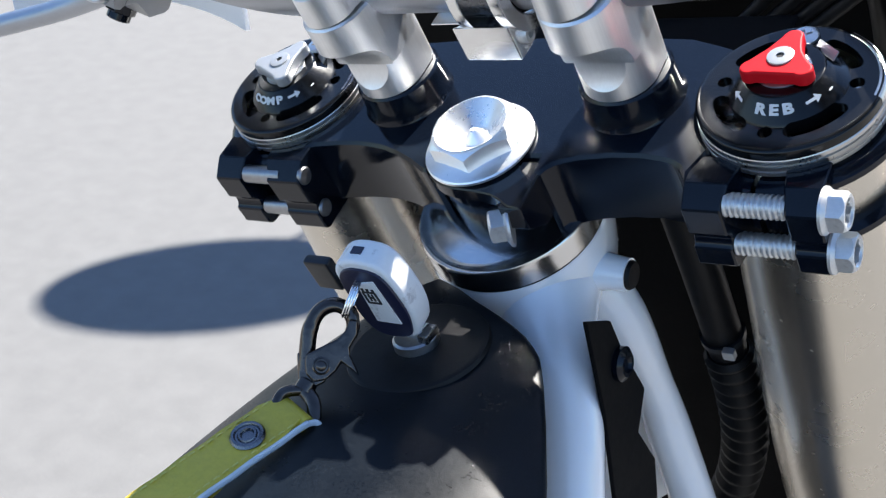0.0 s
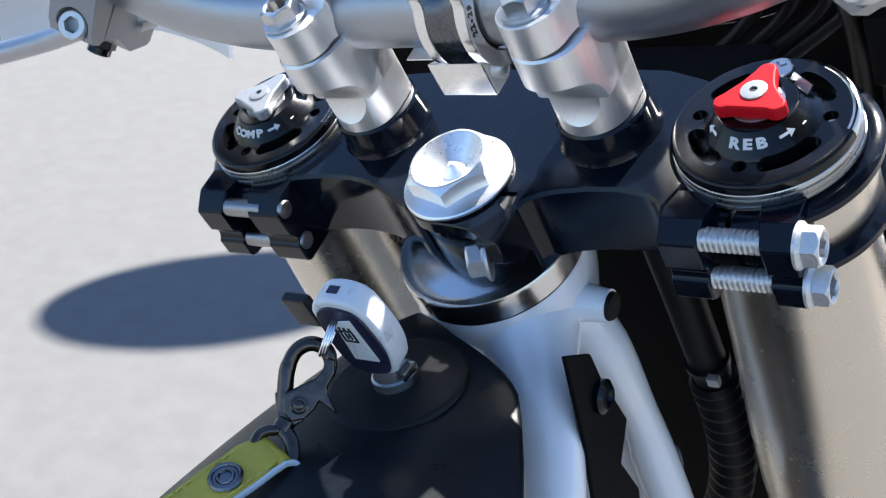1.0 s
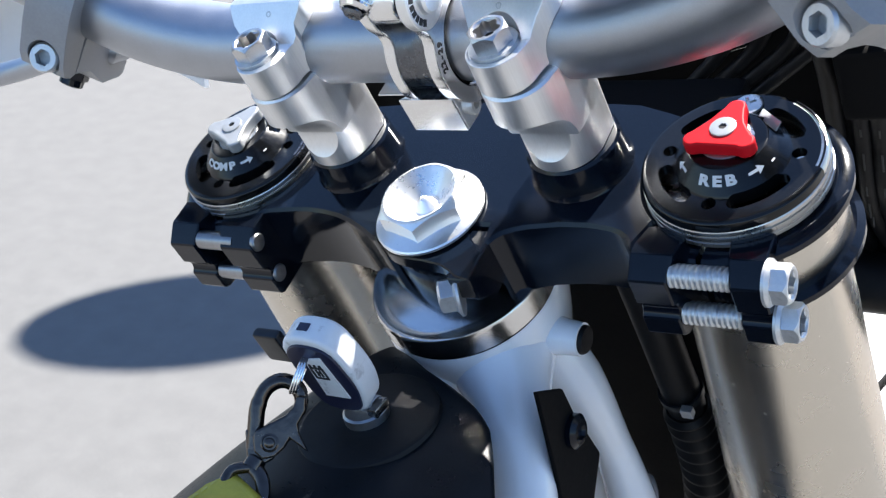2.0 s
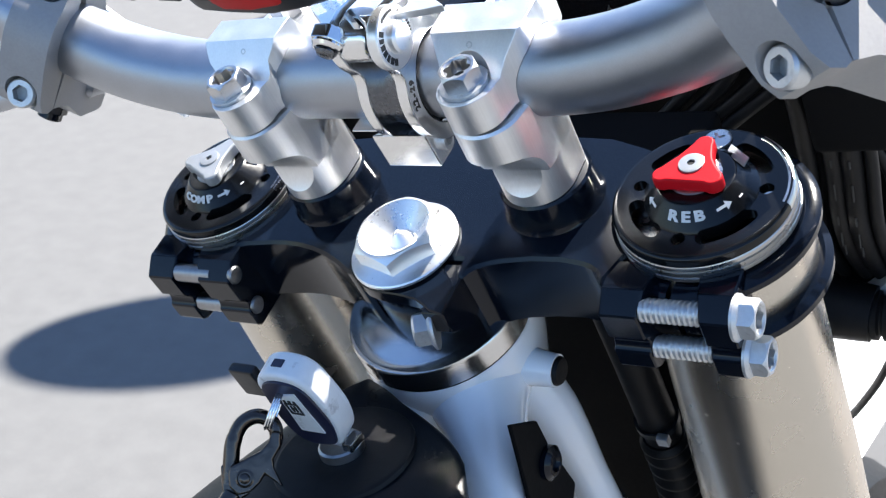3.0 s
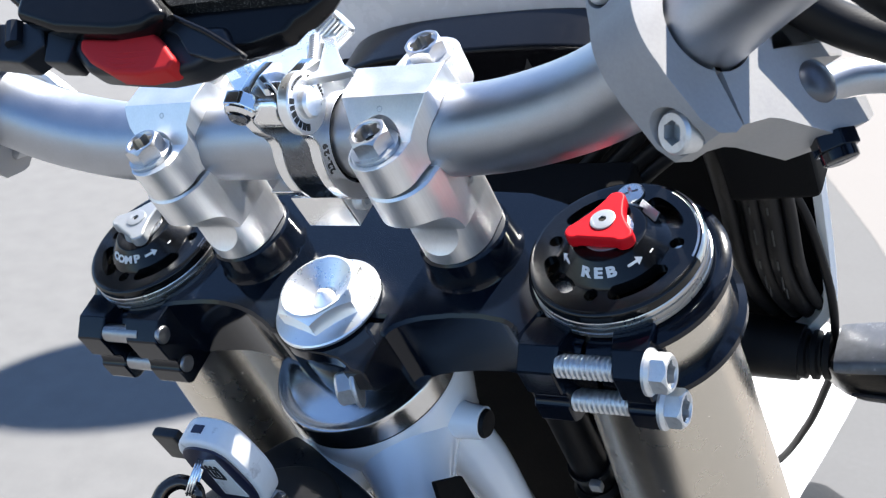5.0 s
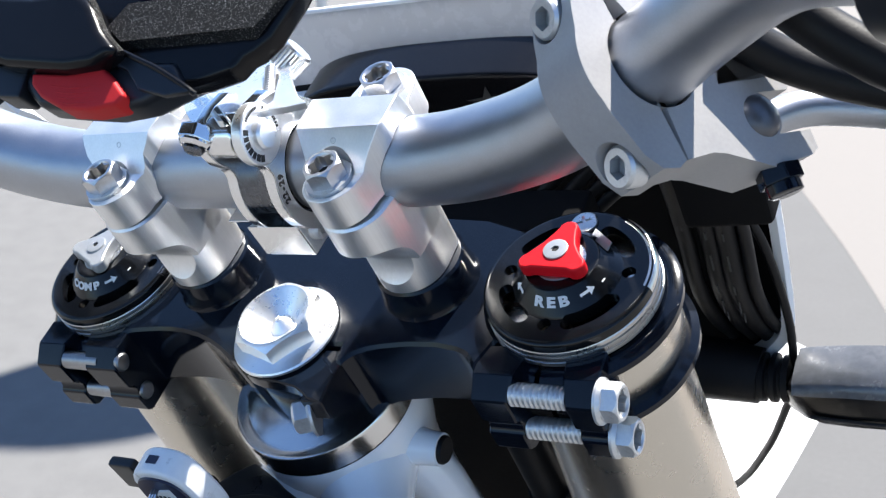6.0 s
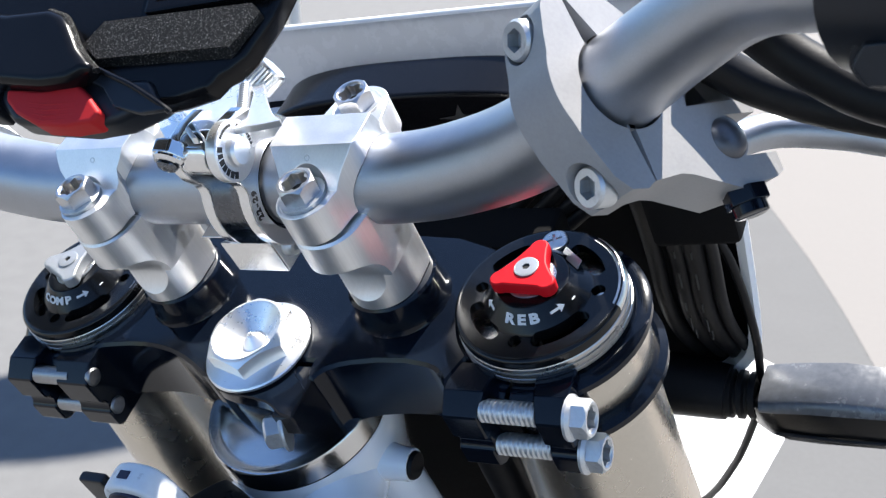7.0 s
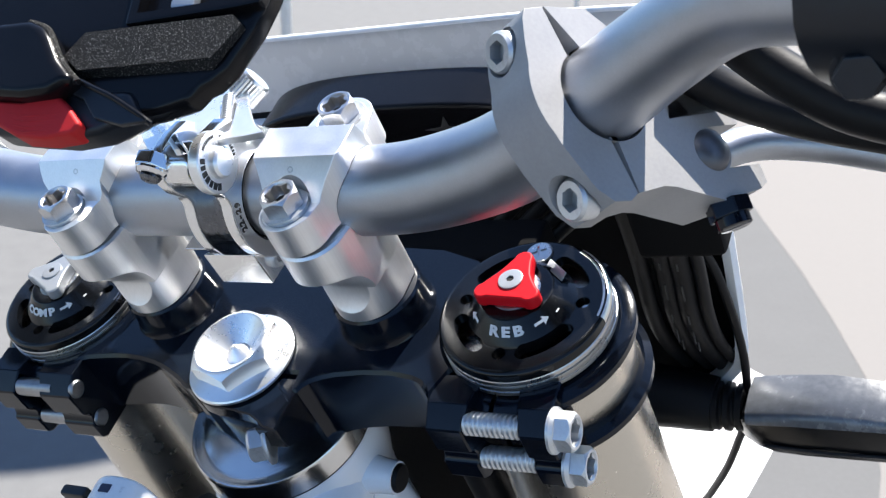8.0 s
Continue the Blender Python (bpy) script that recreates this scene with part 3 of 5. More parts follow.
# -- bar risers and clamps --
BAR_Y, BAR_Z, BAR_R = 5.2, 34.8, 14.3
CAP_Y = -14.4                        # rear clamp bolts
for side in (1, -1):
    at = Matrix.Translation((46.5, 0, 0))
    collar = lathe([(0, -22), (21.5, -22), (19.6, -20.6), (18.0, -18.6), (16.8, -16.0), (16.3, -7.4), (15.5, -6.5), (0, -6.5)], 56, at @ Matrix.Translation((0, 1.0, 0)))
    riser = part("bar_riser", both(collar, side), BLACK_ANO, motorcycle, "black collar carrying a machined aluminium bar riser")
    groove = lathe([(0, -60), (14.2, -60), (14.2, 60), (0, 60)], 96, at @ frame_at((0, -25.6, 7.4), (1, 0, 0)))
    foot = arc_pts(0, -1.8, 13.0, 180, 360, 36) + [(13.0, 7.6), (11.0, 11.4), (4.8, 17.2), (-4.8, 17.2), (-11.0, 11.4), (-13.0, 7.6)]
    cyl = cut(prism(foot, -6.6, 24, at, 0.4, 1), groove)
    # base block: stadium round the two bolts
    st = arc_pts(0, -11.8, 12.3, 184, 356, 28) + [(13.0, -8.8), (13.0, 7.4), (7.0, 14.0), (-7.0, 14.0), (-13.0, 7.4), (-13.0, -8.8)]
    base = prism(st, 7.6, 33.6, None, 0.8, 1)
    base = cut(base, lathe([(0, -30), (BAR_R, -30), (BAR_R, 30), (0, 30)], 48, frame_at((0, BAR_Y, BAR_Z), (1, 0, 0))), lathe([(0, -60), (14.2, -60), (14.2, 60), (0, 60)], 96, frame_at((0, -25.6, 7.4), (1, 0, 0))))
    boss = prism(arc_pts(0, 27, 9.2, 0, 180, 20) + [(-9.2, 14), (9.2, 14)], 24.0, 33.6, at, 0.6, 1)
    part("riser_body", both(join(cyl, moved(base, at), boss), side), MACHINED, riser, "bare machined aluminium riser with milled scoop")
    # clamp cap: side outline in (y, z), run along x
    wide, slim = (15.6, 16.2) if side > 0 else (17.4, 13.6)      # outer and inner half widths
    top_y = -1.8 if side > 0 else 0.9
    prof = [(-30, 34.6), (-30, 46.5), (top_y - 10.4, 46.5), (top_y, 56.3), (12.2, 56.3), (17.0, 47.5), (42, 46.5), (42, 34.6)]
    capm = moved(prism(prof, -20.0, 20.0, None, 0.0), rot)
    st2 = [(-slim, 0.6), (-slim + 0.7, -1.6), (-slim + 2.2, -4.4), (-12.4, -7.6), (-11.2, -10.4), (-10.6, -12.8)] + arc_pts(-0.8, CAP_Y, 9.9, 184, 352, 24) + [(9.6, -12.8), (10.2, -10.4), (11.4, -7.6), (wide - 2.2, -4.4), (wide - 0.7, -1.6), (wide, 0.6), (wide, 12), (wide - 1.0, 16), (12.0, 20)] + arc_pts(0, 27, 10.6, 10, 170, 18) + [(-12.0, 20), (-slim + 1.0, 16), (-slim, 12)]
    capm = cut(capm, prism(st2, 30, 70), mode="INTERSECT")
    capm = cut(capm, lathe([(0, -30), (BAR_R, -30), (BAR_R, 30), (0, 30)], 48, frame_at((0, BAR_Y, BAR_Z), (1, 0, 0))), lathe([(0, 46.0), (8.5, 46.0), (8.5, 70), (0, 70)], 40, Matrix.Translation((-1.5 * side, CAP_Y, 0))), lathe([(0, 46.0), (8.5, 46.0), (8.5, 70), (0, 70)], 40, Matrix.Translation((0, 27, 0))))
    soften(capm, 0.25, 1, 40)
    part("bar_clamp_cap", both(moved(capm, at), side), MACHINED, riser, "machined aluminium handlebar clamp cap")
    part("dimple", both(lathe([(0, -0.2), (0.5, -0.1), (0.7, 0.12), (1.0, 0.12), (1.15, -0.1)], 18, at @ frame_at((-1.2 if side > 0 else -0.2, top_y - 2.9, 53.55), (0, -0.686, 0.728))), side), ZINC, riser)
    for y in (CAP_Y, 27.0):
        part("clamp_washer", both(lathe([(0, 46.1), (7.8, 46.1), (7.8, 47.6), (0, 47.6)], 36, at @ Matrix.Translation((-1.5 * side if y < 0 else 0, y, 0))), side), ZINC, riser)
        part("socket_shade", both(lathe([(0, 48.6), (3.6, 48.6), (3.6, 49.0), (0, 49.0)], 14, at @ Matrix.Translation((-1.5 * side if y < 0 else 0, y, 0))), side), SOCKET_SHADE, riser)
        part("clamp_screw", both(hex_head(at @ Matrix.Translation((-1.5 * side if y < 0 else 0, y, 47.2)) @ Matrix.Rotation(radians(10), 4, "Z"), 6.7, 6.2, 0, "star", 4.5), side), BOLT_STEEL, riser, "steel hexagon bolt with star socket")

# -- handlebar --
half_bar = [(0, BAR_Y, BAR_Z), (35, BAR_Y, BAR_Z), (66, BAR_Y, BAR_Z), (90, 5.2, 38.5), (115, 5.4, 47.0), (141, 6.0, 62.5), (166, 5.0, 80.5), (187, 0.0, 95.0), (207, -10.0, 103.5), (240, -24.0, 109.0), (300, -45.0, 113.0), (360, -64.0, 117.0)]
right = smooth_path(half_bar, 8)


def bar_radius(x):
    return BAR_R - 3.2 * min(max((abs(x) - 128) / 62, 0), 1)


bar_pts = [Vector((-p.x, p.y, p.z)) for p in reversed(right[1:])] + right
part("handlebar", tube(bar_pts, [bar_radius(p.x) for p in bar_pts], 40), BAR_GREY, motorcycle, "silver-grey anodised tapered handlebar")

# -- tank cover with the ignition lock --
def dome(x, y):
    return -37.6 + 0.30 * (-98 - y) - 0.0038 * x * x - 0.004 * max(0.0, y + 80) ** 2


def between(s, table):
    for (a, p), (b, q) in zip(table, table[1:]):
        if s <= b:
            return p + (q - p) * (s - a) / (b - a)
    return table[-1][1]


# the front wheel is turned a little, so the nose of the cover lies off the stem's middle
NOSE_RIGHT = [(0, -17), (2, -12.5), (4, -8), (7, -2), (11, 5), (16, 16.5), (20, 25), (24, 32), (30, 38.2), (40, 44.2), (55, 52), (75, 61.5), (100, 72), (210, 115)]
NOSE_LEFT = [(0, 19), (4, 23.5), (11, 28), (16, 31), (22, 34.5), (30, 39), (40, 44.5), (55, 52.5), (75, 62), (100, 73), (210, 115)]
bm = bmesh.new()
rows = []
NY, NX = 44, 36
for j in range(NY + 1):
    s = (j / NY) ** 1.6 * 210
    y = -59 - s
    hw = between(s, NOSE_RIGHT)
    hw_left = between(s, NOSE_LEFT)
    row = []
    for i in range(NX + 1):
        u = -1 + 2 * i / NX
        x = 0.5 * (hw - hw_left) + 0.5 * (hw + hw_left) * math.sin(u * math.pi / 2)
        row.append(bm.verts.new((x, y, dome(x, y) - 1.6 * abs(u) ** 8)))
    rows.append(row)
for a, b in zip(rows, rows[1:]):
    for i in range(NX):
        bm.faces.new((a[i], b[i], b[i + 1], a[i + 1]))
edge = [e for e in bm.edges if e.is_boundary]
ret = bmesh.ops.extrude_edge_only(bm, edges=edge)
for v in (g for g in ret["geom"] if isinstance(g, bmesh.types.BMVert)):
    v.co.z -= 24
    v.co.x *= 0.78
bmesh.ops.recalc_face_normals(bm, faces=bm.faces)
tank = part("tank_cover", bm, TANK, motorcycle, "satin black tank cover round the ignition lock", crease=60)
LOCK = frame_at((-0.5, -97, -37.4), (0, 0.287, 0.958))
part("lock_surround", lathe([(24.5, -2), (24.0, -0.6), (22.5, 0.1), (12, 0.6), (9.5, 0.5), (0, 0.5)], 56, LOCK, cap=False), BLACK_RUBBER, tank, "matt black rubber surround of the ignition lock")
lock = lathe([(0, 0), (7.6, 0), (7.6, 3.4), (6.8, 4.0), (0, 4.0)], 40)
lock = cut(lock, block(-6.4, 6.4, -0.6, 0.6, 2, 8))
part("lock_barrel", moved(lock, LOCK), WORN_SHADED_STEEL, tank, "worn metal ignition lock barrel")
part("lock_shutter", moved(block(3.6, 7.4, -3.6, 4.2, 3.0, 6.6, 0.8), LOCK), DARK_STEEL, tank)

# -- hand guard clamps on the bar --
GA, GB, GC = V(0.81, -0.05, 0.585).normalized(), V(-0.443, -0.705, 0.554), V(-0.385, 0.707, 0.593)
GB = (GB - GA * GB.dot(GA)).normalized()
GC = GA.cross(GB) * -1
GM = Matrix((GB, GC, GA)).transposed().to_4x4()
GM.translation = V(141.0, 6.0, 62.5)


def hand_guard(side):
    g = thing("hand_guard", (side * 141, 6, 62.5), "cast silver clamp of a white hand guard on the handlebar", "hand guard", "hand guards on the handlebar")
    hole = [(13.9 * math.cos(radians(a)), 13.9 * math.sin(radians(a)) - 0.2) for a in range(360)]
    front = [p for p in reversed(hole) if p[0] > 6.0 + 0.162 * p[1]]
    k = max(range(len(front)), key=lambda i: front[i][1])
    front = front[k:] + front[:k]
    front = [(1.35, -28.8), (4.6, -30.6), (10.1, -30.2), (14.6, -26.0), (20.6, -13.2)] + arc_pts(0, 0, 23.8, -26, 24, 10) + [(20.6, 15.0), (18.4, 22.6), (16.6, 25.4), (10.4, 25.8)] + front
    f = prism(front, -9.0, 9.0, None, 0.0)
    f = cut(f, lathe([(0, 15.4), (6.6, 15.4), (6.6, 40), (0, 40)], 32, frame_at((0, 18.4, -1.5), (1, 0, 0))), lathe([(0, 9.6), (6.6, 9.6), (6.6, 40), (0, 40)], 32, frame_at((0, -25.0, -0.8), (1, 0, 0))))
    back = [p for p in hole if p[0] < 5.7 + 0.162 * p[1]]
    k = min(range(len(back)), key=lambda i: back[i][1] * 1.0 - back[i][0] * 0.2)
    far = max(range(len(back)), key=lambda i: back[i][1] + back[i][0] * 0.2)
    ring = back[far:] + back[:far]
    back = [(1.0, -28.8), (-8.6, -27.8), (-12.8, -28.5), (-29.0, -34.2), (-44.5, -32.2), (-47.6, -30.6), (-47.4, -25.0)]
    back += arc_pts(-31.0, -19.4, 6.9, 236, 90, 16) + [(-44.8, -12.6), (-46.0, -10.0), (-44.6, -8.0), (-41.5, -7.1), (-22.4, -8.6), (-19.4, -9.0)]
    back += arc_pts(0, 0, 21.6, 205, 118, 10) + [(-4.0, 25.0), (9.9, 25.9)] + ring
    bk = prism(back, -9.0, 9.0, None, 0.0)
    soften(f, 0.5, 2, 50)
    soften(bk, 0.5, 2, 50)
    fo = part("guard_clamp_front", both(moved(f, GM), side), CAST_GREY, g, "cast silver clamp half")
    bo = part("guard_clamp_rear", both(moved(bk, GM), side), CAST_GREY, g)
    for b, c, a in ((15.2, 18.4, -1.5), (9.4, -25.0, -0.8)):
        head = socket_head(GM @ frame_at((b, c, a), (1, 0, 0)), 5.7, 6.2, 3.3)
        part("clamp_screw", both(head, side), ZINC, fo, "knurled hex-socket cap screw")
    # bolt across the fork and its nut
    part("fork_bolt", both(socket_head(GM @ frame_at((-25.5, -9.0, 1.5), (0, 1, 0)), 5.8, 6.4, 2.8), side), ZINC, bo)
    nut_b = join(prism(ngon(6, 6.4), 0, 4.6, None, 0.4), lathe([(0, 0), (5.0, 0), (5.0, 7.4), (4.2, 7.8), (0, 7.8)], 24))
    part("fork_nut", both(moved(nut_b, GM @ frame_at((-33.1, -33.4, 5.0), (0, -1, 0))), side), BLACK_ANO, bo, "dark lock nut")
    # guard bar, gripped in the fork, then sweeping out ahead of the levers
    p1 = GM @ V(-31.0, -19.4, -8.0)
    path = smooth_path([GM @ V(-31.0, -19.4, 7.0), p1, (159, 25, 24), (172, 38, 19.4), (190, 41.5, 15.3), (209, 40.5, 11.6), (260, 36, 2), (330, 20, 0)], 6)
    part("guard_bar", both(tube(path, [6.6] * 7 + [5.4] * (len(path) - 7), 24), side), BAR_GREY, g, "round aluminium guard bar")
    part("bar_plug", both(moved(lathe([(0, 3.0), (6.75, 3.0), (6.75, 9.0), (6.2, 10.8), (4.6, 12.2), (2.4, 12.9), (0, 13.0)], 36), GM @ Matrix.Translation((-31.0, -19.4, -1.5))), side), PLUG, bo, "dark rounded end plug of the guard bar")
    shell = bmesh.new()
    rows = []
    for i in range(15):
        row = []
        for j in range(9):
            u, v = i / 14, j / 8
            row.append(shell.verts.new((205 + 150 * u, 108 - 16 * (2 * u - 1) ** 2 - 55 * max(0, u - 0.55) ** 1.5 + 10 * (2 * v - 1) ** 2 * -1, -52 + 80 * v * (0.55 + 0.45 * math.sin(math.pi * min(u + 0.12, 1))) + 22 * u)))
        rows.append(row)
    for a, b in zip(rows, rows[1:]):
        for j in range(8):
            shell.faces.new((a[j], b[j], b[j + 1], a[j + 1]))
    bmesh.ops.recalc_face_normals(shell, faces=shell.faces)
    bmesh.ops.solidify(shell, geom=shell.faces[:], thickness=2.6)
    part("guard_shell", both(shell, side), WHITE_PLASTIC, g, "white plastic hand guard shell", crease=50)
    return g


hand_guard(1)
hand_guard(-1)

# -- phone holder: band clamp on the bar, bracket, cradle --
holder = thing("phone_holder", (12, BAR_Y, 50), "black phone cradle with red button on a steel bar clamp", "phone holder")


# Dark steel paints the shade and dark reflection between the cheeks.
band = part("bar_band", lathe([(14.9, 4.0), (16.3, 4.0), (16.3, 20.0), (14.9, 20.0)], 64, frame_at((0, BAR_Y, BAR_Z), (1, 0, 0), (0, 1, 0)), loop=True), DARK_STEEL, holder, "steel band round the handlebar, darkened for its shade and reflection")
for x0 in (3.6, 18.8):
    cheek_out = arc_pts(BAR_Y, BAR_Z, 21.4, 148, 352, 34) + [(23.0, 46), (14, 58), (4, 68), (-4, 69.4), (-10, 69), (-15.0, 66), (-17.0, 61), (-15.8, 55.5), (-13.2, 51), (-12.6, 48)]
    ck = prism(cheek_out, x0, x0 + 4.4)
    ck.transform(rot)
    ck = cut(ck, lathe([(0, -40), (15.6, -40), (15.6, 60), (0, 60)], 48, frame_at((0, BAR_Y, BAR_Z), (1, 0, 0))))
    soften(ck, 0.5, 2, 50)
    part("band_cheek", ck, STEEL_SHINY, band)
part("band_rubber", lathe([(14.2, 3.0), (14.8, 3.0), (14.8, 22.3), (14.2, 22.3)], 56, frame_at((0, BAR_Y, BAR_Z), (1, 0, 0)), loop=True), GLOSS_BLACK, band)
PIV = (-9.0, 61.4)
part("pivot_barrel", lathe([(0, 6), (6.8, 6), (7.2, 7), (7.2, 17), (6.8, 18), (0, 18)], 40, frame_at((0, *PIV), (1, 0, 0))), STEEL_SHINY, band)
part("pivot_disc", lathe([(0, 20.5), (9.5, 20.5), (9.9, 21.2), (9.9, 24.2), (9.5, 24.6), (5.2, 24.6), (5.0, 26.6), (4.2, 27.4), (0, 27.6)], 44, frame_at((0, *PIV), (1, 0, 0))), POLISHED, band, "polished round pivot bolt head")
disc_at = frame_at((0, *PIV), (1, 0, 0), (0, 1, 0))
for n, a0, a1, r, tall, broad, ink in ((7, 128, 236, 7.6, 2.2, 1.7, DARK_PRINT), (9, -28, 44, 8.0, 1.1, 0.8, GREY_PRINT), (10, 62, 112, 8.2, 0.9, 0.5, GREY_PRINT)):
    for k in range(n):
        w = broad * (0.82 if k % 3 == 1 else 1.0) / 2
        part("disc_mark", moved(block(-tall / 2, tall / 2, -w, w, 24.5, 24.72), disc_at @ Matrix.Rotation(radians(a0 + (a1 - a0) * (k + 0.5) / n), 4, "Z") @ Matrix.Translation((r, 0, 0))), ink, band)
nutp = join(prism(ngon(6, 6.4, 0.5), 0, 4.8, None, 0.7), lathe([(0, 0), (5.3, 0), (5.3, 5.4), (4.6, 6.4), (3.9, 6.6), (3.7, 6.0), (0, 6.0)], 32))
nut_in = frame_at((4.6, PIV[0] - 2.2, PIV[1] + 5.0), (-0.06, -0.93, -0.34), (0, 0.3, 1))
part("pivot_nut", moved(nutp, nut_in), CHROME, band, "chrome hexagon lock nut")
part("pivot_bolt_end", moved(lathe([(0, 5.6), (3.3, 5.6), (3.3, 7.4), (2.7, 8.2), (1.5, 8.4), (1.2, 8.0), (0, 8.0)], 28), nut_in), DARK_STEEL, band)
digits = []
for k, ch in enumerate("22-29"):
    a = 174 - 6.4 * k
    digits.append(moved(letters(ch, 3.4, 0.08), frame_at((23.22, BAR_Y, BAR_Z), (1, 0, 0), (0, 1, 0)) @ Matrix.Rotation(radians(a), 4, "Z") @ Matrix.Translation((18.6, 0, 0)) @ Matrix.Rotation(radians(-90), 4, "Z")))
part("size_mark", join(*digits), DARK_PRINT, band, "engraved size 22-29")
# wedge foot under the band
wedge = moved(prism([(-13.6, 10.7), (-4.0, 10.2), (6, 14), (10, 22), (-8, 22), (-14.2, 25.2)], -0.6, 21.0, None, 0.7), rot)
part("band_foot", wedge, STEEL_SHINY, band, "bright folded steel tightening foot")
part("foot_flange", block(-11.0, 7.6, -10.5, 3, 23.4, 24.3, 0.4), STEEL_SHINY, band)
part("foot_screw", socket_head(frame_at((20.8, -7.0, 16.5), (1, 0, 0)), 3.4, 2.2, 1.7), ZINC, band)
# slotted bracket up to the cradle
BM = frame_at((0, -8, 66), (0, 0.15, 0.99), (1, 0, 0))
br = prism([(2.0, -3.0), (13.0, 0.5), (24.0, 3.0), (34.0, 5.0), (40.0, 6.8), (34.6, 11.0), (28.6, 18.0), (24.0, 24.0), (20.6, 29.0), (10.0, 48.0), (-12.0, 48.0), (-16.0, 14.0)], -1.2, 1.2, BM)
slot = prism(arc_pts(16.6, 23.6, 2.5, 20, 200, 8) + arc_pts(23.4, 8.6, 2.5, 200, 380, 8), -8, 8, BM)
br = cut(br, slot)
soften(br, 0.4, 2, 50)
bro = part("cradle_bracket", br, POLISHED, holder, "slotted bright steel bracket")
part("bracket_screw", threaded(BM @ frame_at((21.6, 11.6, -1.0), (-0.40, 0.88, 0.18)), 2.0, 17, 1.2), ZINC, bro)
for x0, x1 in ((-1.0, 1.4), (3.4, 4.4)):
    part("bracket_arm", moved(prism([(-9.0 + x0, 16.0), (-9.0 + x1, 16.0), (15.0 + x1, -4.6), (15.0 + x0, -4.6)], 0.0, 3.4, None, 0.4, 2), BM), POLISHED, bro)
part("bracket_arm_web", moved(prism([(-18.0, 19.0), (-8.0, 19.0), (16.5, -5.0), (9.5, -7.0)], -2.6, -0.4, None, 0.3, 1), BM), POLISHED, bro)
rim_k = [((5.7 if k % 2 else 5.4) * math.cos(2 * math.pi * k / 56), (5.7 if k % 2 else 5.4) * math.sin(2 * math.pi * k / 56)) for k in range(56)]
kn = join(prism(rim_k, 1.0, 8.4), lathe([(0, 0), (4.6, 0), (5.4, 1.0), (5.4, 8.4), (4.8, 9.4), (0, 9.6)], 36))
part("bracket_knob", moved(kn, BM @ frame_at((12.6, 33.5, -2.0), (0.70, 0.55, 0.45))), POLISHED, bro, "knurled bright thumb knob")
# Unseen joint, added to carry the cradle and keep sun off the strap.
part("cradle_stem", tube([(7, 14, 78), (7, 4, 86), (7, -8, 93), (8, -20, 102)], [12, 14, 15, 16], 24), BLACK_PLASTIC, holder, "unseen black joint added under the cradle")
# cradle: local u, v across its plane, w out of it
CN = V(0.096, -0.405, 0.909).normalized()
CU = (V(1, 0, 0) - CN * 0.096).normalized()
CM = Matrix((CU, CN.cross(CU), CN)).transposed().to_4x4()
CM.translation = V(28.0, -45.8, 111.8)
# Left part lies out of view, widened to shade the tank.
tray = prism([(-34, 4), (10, -3.0), (19.5, 0.6), (24.0, 1.5), (33.0, 4.4), (35.6, 8.0), (38.4, 9.4), (42.2, 13.6), (47.2, 24.8), (49.8, 34.3), (52, 60), (50, 112), (-96, 112), (-98, 40), (-60, 16)], -9.0, -1.0, None, 2.2, 3)
tro = part("cradle_tray", moved(tray, CM), GLOSS_BLACK, holder, "glossy black phone cradle tray")
part("tray_rim", moved(cut(prism([(9.8, 24.8), (43.0, 28.4), (50.0, 29.5), (51.0, 40), (47, 100), (9.8, 100)], -2, 2.6, None, 0.9), prism([(13.0, 28.0), (42.5, 31.0), (46.0, 42), (42, 93), (13.0, 93)], -8, 8)), CM), GLOSS_BLACK, tro)
pad_low = [(-9.0, 15.6), (-3.7, 10.9), (38.4, 12.6), (45.2, 24.0), (42.6, 26.8), (-3.0, 23.4)]
pad_top = [(-7.4, 16.4), (-1.6, 11.9), (39.4, 14.4), (46.0, 23.6), (42.9, 26.4), (-2.4, 23.0)]
part("cradle_pad", moved(prism(pad_low, -1.2, 2.4, None, 0.0, 1, pad_top), CM), FOAM, tro, "black sparkling foam pad")
part("cradle_chin", moved(prism([(-33, 0.5), (-26, -5.5), (-14.5, -6.4), (-2, -7.0), (9, -5.2), (20.4, 0.2), (16, 7), (-34, 7)], -9.0, 1.0, None, 2.4, 3), CM), BLACK_PLASTIC, tro)
part("chin_plate", moved(prism([(-2.5, 10.0), (6.8, 6.4), (13.0, 3.9), (22.2, -0.8), (25.4, -2.8), (17.0, -4.0), (8.0, -2.0), (3.0, 3.4), (-4.0, 6.0)], 0.4, 2.6, None, 0.8, 2), CM), BLACK_PLASTIC, tro)
part("chin_ridge", moved(tube(smooth_path([(-2.2, 9.6, 2.8), (6.8, 6.0, 2.8), (13.0, 3.5, 2.8), (22.2, -1.2, 2.2), (25.2, -2.9, 1.0)], 3), 0.8, 10), CM), GLOSS_BLACK, tro)
jaw = prism([(-50, 25.5), (-30.6, 23.8), (-16.4, 24.6), (-11.8, 22.4), (-8.8, 19.3), (-3.9, 12.6), (2.6, 6.9), (-4.4, 2.8), (-13.0, 1.8), (-34, 3.5), (-50, 8)], 0.0, 8.6, None, 2.6, 4)
part("cradle_jaw", moved(jaw, CM), GLOSS_BLACK, tro, "glossy black gripping jaw")
